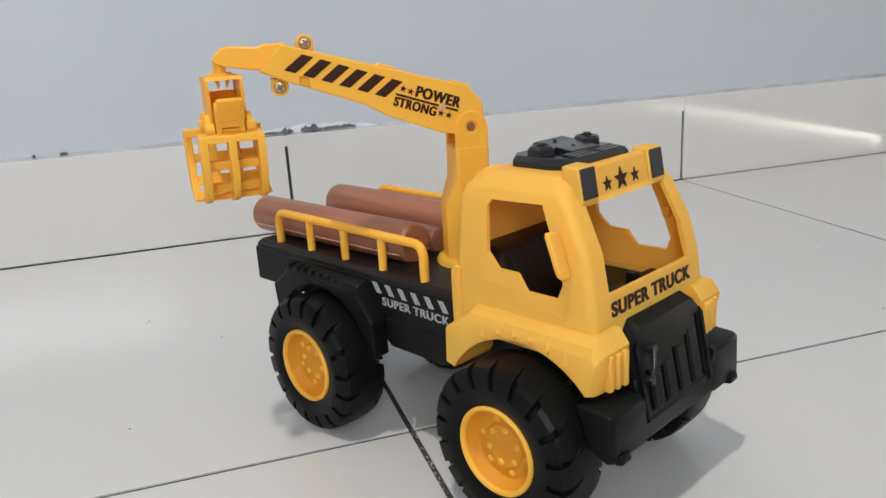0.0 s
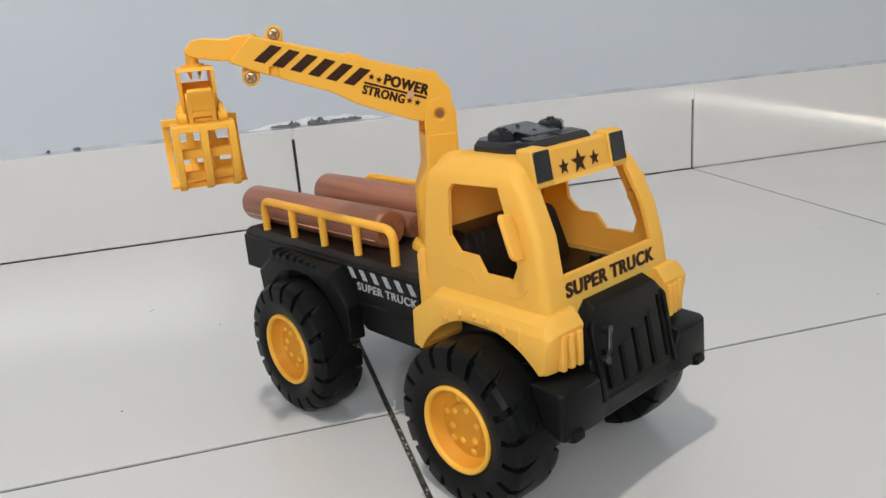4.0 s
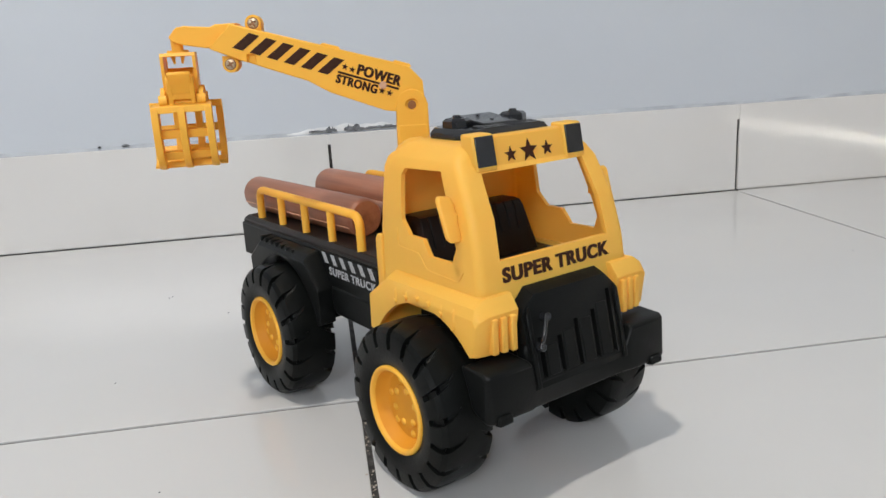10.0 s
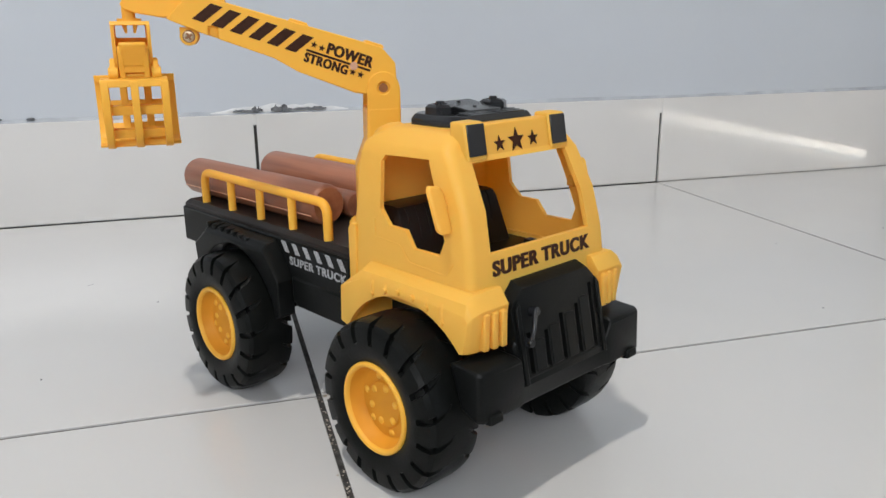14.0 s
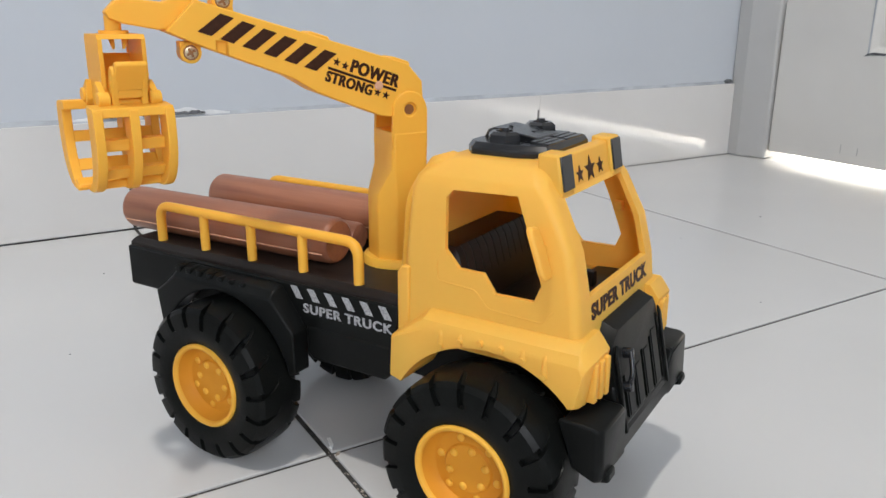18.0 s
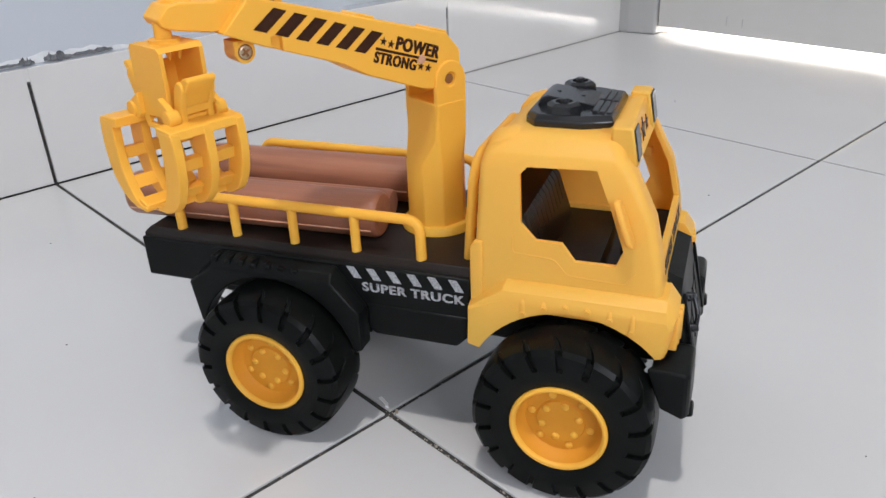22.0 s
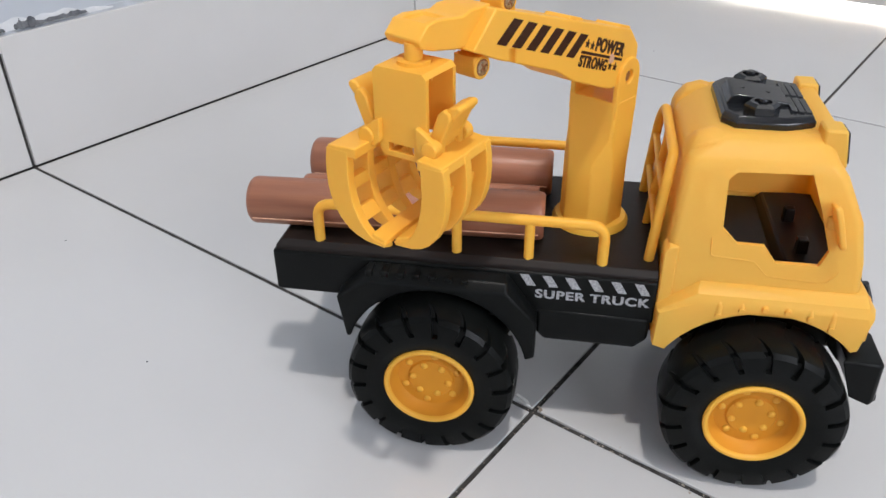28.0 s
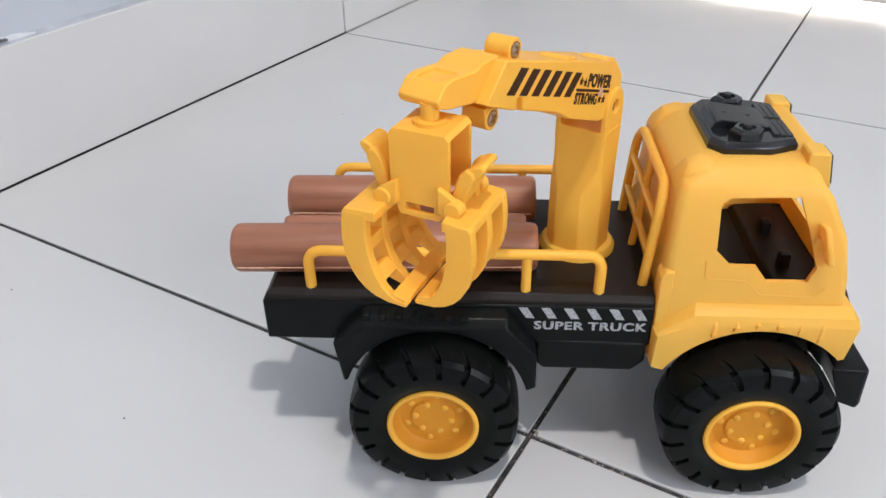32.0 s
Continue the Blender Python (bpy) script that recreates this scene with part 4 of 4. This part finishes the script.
for s in (-1, 1):
    wide = 0.0032 if s < 0 else 0.0006
    # pivot lugs, lever
    for x in (-0.0112, 0.0112):
        bm = bmesh.new()
        prism(bm, [(s * 0.0085, 0.2190), (s * 0.0125, 0.2168), (s * 0.0166, 0.2140), (s * 0.0180, 0.2108), (s * 0.0165, 0.2078), (s * 0.0110, 0.2070), (s * 0.0085, 0.2095)], lambda u, v, w: (w, u, v), x - 0.0015, x + 0.0015)
        cyl(bm, (x - 0.0026, s * 0.0148, 0.2110), (x + 0.0026, s * 0.0148, 0.2110), 0.0036, 20)
        part("pivot_lug", bm, ORANGE, grab, bevel=0.0005, m=GRAB)
    grow = 0.89 if s < 0 else 0.83
    place = lambda u, v: (s * (u + wide * (v > 0.212)), 0.2070 + (v - 0.2070) * grow)
    # two legs with rounded tops, and the horn that joins them
    for x in (-0.0064, 0.0064):
        bm = bmesh.new()
        leg = [(0.0100, 0.2060), (0.0172, 0.2070), (0.0166, 0.2145), (0.0188, 0.2205), (0.0206, 0.2255), (0.0198, 0.2290), (0.0172, 0.2300), (0.0146, 0.2270), (0.0122, 0.2190)]
        prism(bm, [place(u, v) for u, v in leg], along_x, x - 0.0016, x + 0.0016)
        part("lever_leg", bm, ORANGE, grab, bevel=0.0007, m=GRAB)
    bm = bmesh.new()
    horn = [(0.0172, 0.2165), (0.0190, 0.2215), (0.0212, 0.2258), (0.0238, 0.2296), (0.0240, 0.2312), (0.0228, 0.2324), (0.0198, 0.2316), (0.0170, 0.2285), (0.0152, 0.2200)]
    prism(bm, [place(u, v) for u, v in horn], along_x, -0.0068, 0.0068)
    part("lever_horn", bm, ORANGE, grab, bevel=0.0007, m=GRAB)
    bm = bmesh.new()
    prism(bm, [place(u, v) for u, v in ((0.0140, 0.2125), (0.0164, 0.2125), (0.0172, 0.2200), (0.0190, 0.2240), (0.0165, 0.2250), (0.0148, 0.2200))], along_x, -0.0060, 0.0060)
    part("lever_plate", bm, ORANGE, grab, bevel=0.0004, m=GRAB)
    bm = bmesh.new()
    cyl(bm, (-0.0052, s * 0.0138, 0.2098), (0.0052, s * 0.0138, 0.2098), 0.0016, 12)
    part("lever_pin", bm, ORANGE, grab, m=GRAB)
    # claw: curved ribs and cross bars
    arc = [(s * (0.0010 + (0.0230 + wide) * math.cos(a) ** 0.58 * (1 + 0.13 * math.sin(2 * a))), 0.2072 - 0.0385 * math.sin(a) ** 1.06) for a in np.linspace(0, math.pi / 2, 11)]
    inner = [(s * (0.0004 + (0.0130 + wide) * math.cos(a) ** 0.64 * (1 + 0.13 * math.sin(2 * a))), 0.2072 - 0.0340 * math.sin(a) - 0.0028 * math.sin(a) ** 6) for a in np.linspace(0, math.pi / 2, 11)]
    claw = None
    ribs = (-0.0195, -0.0060, 0.0075, 0.0208) if s < 0 else (-0.0146, 0.0012, 0.0165)
    xa, xb = ribs[0] - 0.0018, ribs[-1] + 0.0018
    for x in ribs:
        bm = bmesh.new()
        rib = arc + inner[::-1]
        wdt = 0.0021
        vs = [[bm.verts.new((x + w, u, v)) for u, v in rib] for w in (-wdt, wdt)]
        n = len(rib)
        for i in range(n):
            j = (i + 1) % n
            bm.faces.new((vs[0][i], vs[0][j], vs[1][j], vs[1][i]))
        h = n // 2
        for side_ in vs:
            for i in range(h - 1):
                bm.faces.new((side_[i], side_[i + 1], side_[n - 2 - i], side_[n - 1 - i]))
        part("claw_rib", bm, ORANGE, grab, smooth=35, bevel=0.0004, m=GRAB)
    bm = bmesh.new()
    prism(bm, [(s * 0.0128, 0.2092), (s * (0.0234 + wide), 0.2082), (s * (0.0240 + wide), 0.2042), (s * 0.0128, 0.2048)], lambda u, v, w: (w, u, v), xa - 0.0002, xb + 0.0002)
    part("claw_plate", bm, ORANGE, grab, bevel=0.0005, m=GRAB)
    for i, hw in ((3, 0.0026), (6, 0.0031)):
        bm = bmesh.new()
        p, q = Vector((arc[i][0], arc[i][1])), Vector((inner[i][0], inner[i][1]))
        t_ = (Vector(arc[i + 1]) - Vector(arc[i - 1])).normalized() * hw
        c_ = p + (q - p) * 0.55
        e_ = p + (q - p) * 0.95
        prism(bm, [tuple(c_ + t_), tuple(c_ - t_), tuple(e_ - t_), tuple(e_ + t_)], lambda u, v, w: (w, u, v), xa + 0.0002, xb - 0.0002)
        part("claw_bar", bm, ORANGE, grab, bevel=0.0004, m=GRAB)

for s in (-1, 1):
    bm = bmesh.new()
    prism(bm, [(s * 0.0010, 0.1688), (s * 0.0080, 0.1700), (s * 0.0074, 0.1738), (s * 0.0010, 0.1716)], lambda u, v, w: (w, u, v), -0.0211 if s < 0 else -0.0162, 0.0224 if s < 0 else 0.0181)
    part("claw_lip", bm, ORANGE, grab, bevel=0.0005, m=GRAB)
    bm = bmesh.new()
    cyl(bm, (s * 0.0030, 0.0060, 0.2385), (s * 0.0022, 0.0060, 0.2325), 0.0016, 10, 0.0006)
    part("hook", bm, ORANGE, grab, m=GRAB)

# logs lying on the bed
TR = truck.matrix_world.copy()


def log(y0, y1, x0, x1, r, label, roll):
    bm = bmesh.new()
    rings = []
    n = 24
    L = math.hypot(x1 - x0, y1 - y0)
    for d, k in ((0, 0.86), (0.0012, 0.955), (0.0032, 1.0), (L * 0.25, 1.005), (L * 0.5, 1.0), (L * 0.75, 1.006), (L - 0.0032, 1.0), (L - 0.0012, 0.955), (L, 0.86)):
        rings.append([(d, r * k * (1 + 0.012 * math.cos(3 * a + 1)) * math.cos(a), r * k * math.sin(a)) for a in np.linspace(0, 2 * math.pi, n, endpoint=False)])
    skin(bm, rings)
    ob = part("log", bm, LOG, None, "", smooth=40)
    tagged(ob, label, "toy log", "logs on the truck bed")
    ob.matrix_world = TR @ pose(x0, y0, 0.1158 + r, roll, 0, math.degrees(math.atan2(y1 - y0, x1 - x0)))
    for a in (0.0, math.pi):
        bm = bmesh.new()
        tube(bm, [(0.003, r * 0.995 * math.cos(a), r * 0.995 * math.sin(a)), (L - 0.003, r * 0.995 * math.cos(a), r * 0.995 * math.sin(a))], 0.0005, 6)
        part("mould_seam", bm, SEAM, ob, "pale mould seam")
    return ob


log(-0.0314, -0.0247, -0.1955, -0.0310, 0.0134, "brown plastic toy log with a moulded seam, by the rail", 24)
log(-0.0045, 0.0010, -0.1740, -0.0360, 0.0088, "thinner brown plastic toy log in the middle of the bed", 30)
log(0.0242, 0.0280, -0.1765, -0.0300, 0.0139, "brown plastic toy log with streaky grain", 12)

# ceiling lamp
bm = bmesh.new()
box(bm, LAMP_AT.x - 0.11, LAMP_AT.x + 0.11, LAMP_AT.y - 0.11, LAMP_AT.y + 0.11, LAMP_AT.z + 0.004, HIGH)
tagged(part("ceiling_lamp", bm, CEIL, None, bevel=0.004), "white square ceiling lamp", "lamp")

# frame of the added window, unseen behind the camera
bm = bmesh.new()
for x0, x1, z0, z1 in ((-1.90, -1.85, 1.05, 2.45), (-0.35, -0.30, 1.05, 2.45), (-1.85, -0.35, 1.05, 1.1), (-1.85, -0.35, 2.4, 2.45)):
    box(bm, x0, x1, SOUTH - 0.12, SOUTH - 0.05, z0, z1)
structure("window_1", bm, JAMB, "added window frame, unseen behind the camera")

# dark flakes on the ledge
rng = random.Random(5)
for x0, x1, h in ((-0.026, 0.000, 0.0028), (-0.004, 0.012, 0.0070), (0.022, 0.050, 0.0090), (0.050, 0.095, 0.0042), (-0.270, -0.261, 0.0012), (-0.3005, -0.2970, 0.0016), (1.024, 1.0445, 0.0042)):
    bm = bmesh.new()
    lo, hi = [], []
    for k in range(13):
        t = k / 12
        x = x0 + (x1 - x0) * t
        w = math.sin(math.pi * min(max(t, 0.03), 0.97)) ** 0.6
        lo.append((x, WALL_Y + 0.003 + rng.uniform(-0.001, 0.001), 0.1318 - h * 0.25 * w * rng.uniform(0.3, 1)))
        hi.append((x, WALL_Y + 0.0075, 0.1325 + h * w * rng.uniform(0.4, 1.0)))
    back = [(x, WALL_Y + 0.0085, z) for x, y, z in hi]
    base = [(x, WALL_Y + 0.0085, z) for x, y, z in lo]
    skin(bm, [[a, b, c, d] for a, b, c, d in zip(lo, hi, back, base)])
    tagged(part("paint_flake", bm, FLAKE, None, smooth=0), "dark peeling flake on the wall ledge", "flake", "flakes on the ledge").matrix_world = ROOM

# ---- floor and skirting tiles ----
GAP = {("x", 0): 0.0019, ("y", 0): 0.0018, ("x", 1): 0.0015}


def tile_mesh(name, sx, sy, mat, th=0.008):
    bm = bmesh.new()
    e, d = 0.0006, 0.0004
    rings = [[(-sx / 2 + i, -sy / 2 + i, z), (sx / 2 - i, -sy / 2 + i, z), (sx / 2 - i, sy / 2 - i, z), (-sx / 2 + i, sy / 2 - i, z)] for i, z in ((0, -th), (0, -d), (e * 0.4, -d * 0.35), (e, 0.0))]
    skin(bm, rings)
    return mesh_of(name, bm, mat, 0)


cache = {}
for i in range(-4, 2):
    for j in range(-5, 1):
        x0 = i * TILE_SIZE + GAP.get(("x", i), 0.0010)
        x1 = min((i + 1) * TILE_SIZE, DOOR_X + 0.0195) - GAP.get(("x", i + 1), 0.0010)
        y0 = j * TILE_SIZE + GAP.get(("y", j), 0.0010)
        y1 = min((j + 1) * TILE_SIZE, WALL_Y) - (0.0018 if j == 0 else GAP.get(("y", j + 1), 0.0010))
        key = (round(x1 - x0, 4), round(y1 - y0, 4))
        if key not in cache:
            cache[key] = tile_mesh("floor_tile", *key, TILE)
        t = new("floor_tile", cache[key])
        t.parent = floor
        t.matrix_basis = pose((x0 + x1) / 2, (y0 + y1) / 2, rng.uniform(-0.0002, 0.0002))
dark, grey, glazed = bmesh.new(), bmesh.new(), bmesh.new()
for i in range(-4, 2):
    a, b, top, mid = i * TILE_SIZE - 0.003, i * TILE_SIZE + 0.003, (0.090 if i == 1 else 0.112), (0.106 if i == 1 else 0.114)
    box(dark, a, b, WALL_Y + 0.0040, WALL_Y + 0.0085, 0, top)
    box(grey, a, b, WALL_Y + 0.0022, WALL_Y + 0.0085, top, mid)
    box(glazed, a, b, WALL_Y + 0.0006, WALL_Y + 0.0085, mid, 0.1275)
pale = bmesh.new()
box(pale, TILE_SIZE + 0.003, 1.045, WALL_Y - 0.0017, WALL_Y + 0.0040, -0.006, 0.0007)
part("skirting_joint", pale, PALE_GROUT, wall_north)
part("skirting_joint", dark, GROUT, wall_north)
part("skirting_joint", grey, GREY_GROUT, wall_north)
part("joint_filler", glazed, SKIRT, wall_north)
for i in range(-4, 2):
    x0 = i * TILE_SIZE + (0.0020 if i in (0, 1) else 0.001)
    x1 = min((i + 1) * TILE_SIZE, 1.0460) - (0.0020 if i in (-1, 0) else 0.001)
    me = tile_mesh("skirting_tile", x1 - x0, 0.127, SKIRT)
    t = new("skirting_tile", me)
    t.parent = wall_north
    t.matrix_basis = pose((x0 + x1) / 2, WALL_Y, 0.0010 + 0.127 / 2, 90, 0, 0)

# paler filler in the second joint, grit in the joints and on the floor
bm = bmesh.new()
box(bm, TILE_SIZE - 0.003, TILE_SIZE + 0.003, SOUTH, WALL_Y, -0.006, -0.0009)
part("joint_filler", bm, GREY_GROUT, floor)


def crumb(bm, x, y, z, r):
    ks = [k * 1.2566 + rng.uniform(-0.4, 0.4) for k in range(5)]
    skin(bm, [[(x + r * f * rng.uniform(0.6, 1.2) * math.cos(k), y + r * f * rng.uniform(0.6, 1.2) * math.sin(k), zz) for k in ks] for f, zz in ((1.0, z), (0.7, z + r * 0.5))])


bm = bmesh.new()
for k in range(190):
    y = -0.42 * rng.random() ** 0.8 + 0.01
    crumb(bm, rng.uniform(-0.0013, 0.0013), y, -0.0017, rng.uniform(0.0003, 0.0010))
for k in range(90):
    crumb(bm, rng.uniform(-0.5, 0.05), rng.uniform(-0.0010, 0.0010), -0.0017, rng.uniform(0.0003, 0.0008))
for x, y, r in ((0.0034, -0.0030, 0.0020), (0.0052, -0.0008, 0.0012), (-0.0030, -0.0045, 0.0009), (0.0040, -0.0560, 0.0010), (-0.0035, -0.1010, 0.0012), (0.0031, -0.1400, 0.0009)):
    crumb(bm, x, y, -0.0004, r)
grit = tagged(part("joint_grit", bm, CRUMB, None, smooth=0), "pale grit and crumbs caught in the dark floor joints", "grit", kind="stuff")
grit.matrix_world = ROOM
bm = bmesh.new()
for x, y, r in ((-0.1772, 0.3029, 0.0010), (-0.1834, 0.0823, 0.0009), (-0.1135, 0.2297, 0.0009), (0.5354, 0.2212, 0.0009), (0.436, 0.036, 0.0009), (0.290, 0.220, 0.0009), (-0.180, 0.300, 0.0010), (0.700, 0.240, 0.0012), (-0.120, -0.090, 0.0007), (0.350, 0.400, 0.0008), (-0.060, 0.420, 0.0008), (0.160, -0.220, 0.0006)):
    crumb(bm, x, y, 0.0, r)
specks = tagged(part("floor_grit", bm, FLAKE, None, smooth=0), "small dark specks lying on the tiles", "grit", kind="stuff")
specks.matrix_world = ROOM

# chipped corner by the crossing of the joints
bm = bmesh.new()
skin(bm, [[(x, y, z) for x, y in ((0.0030, 0.0040), (0.0052, 0.0070), (0.0068, 0.0155), (0.0048, 0.0160), (0.0038, 0.0090), (0.0022, 0.0062))] for z in (-0.001, 0.0009)])
part("tile_chip", bm, SEAM_WHITE, floor, "small white chip of glaze", smooth=0)
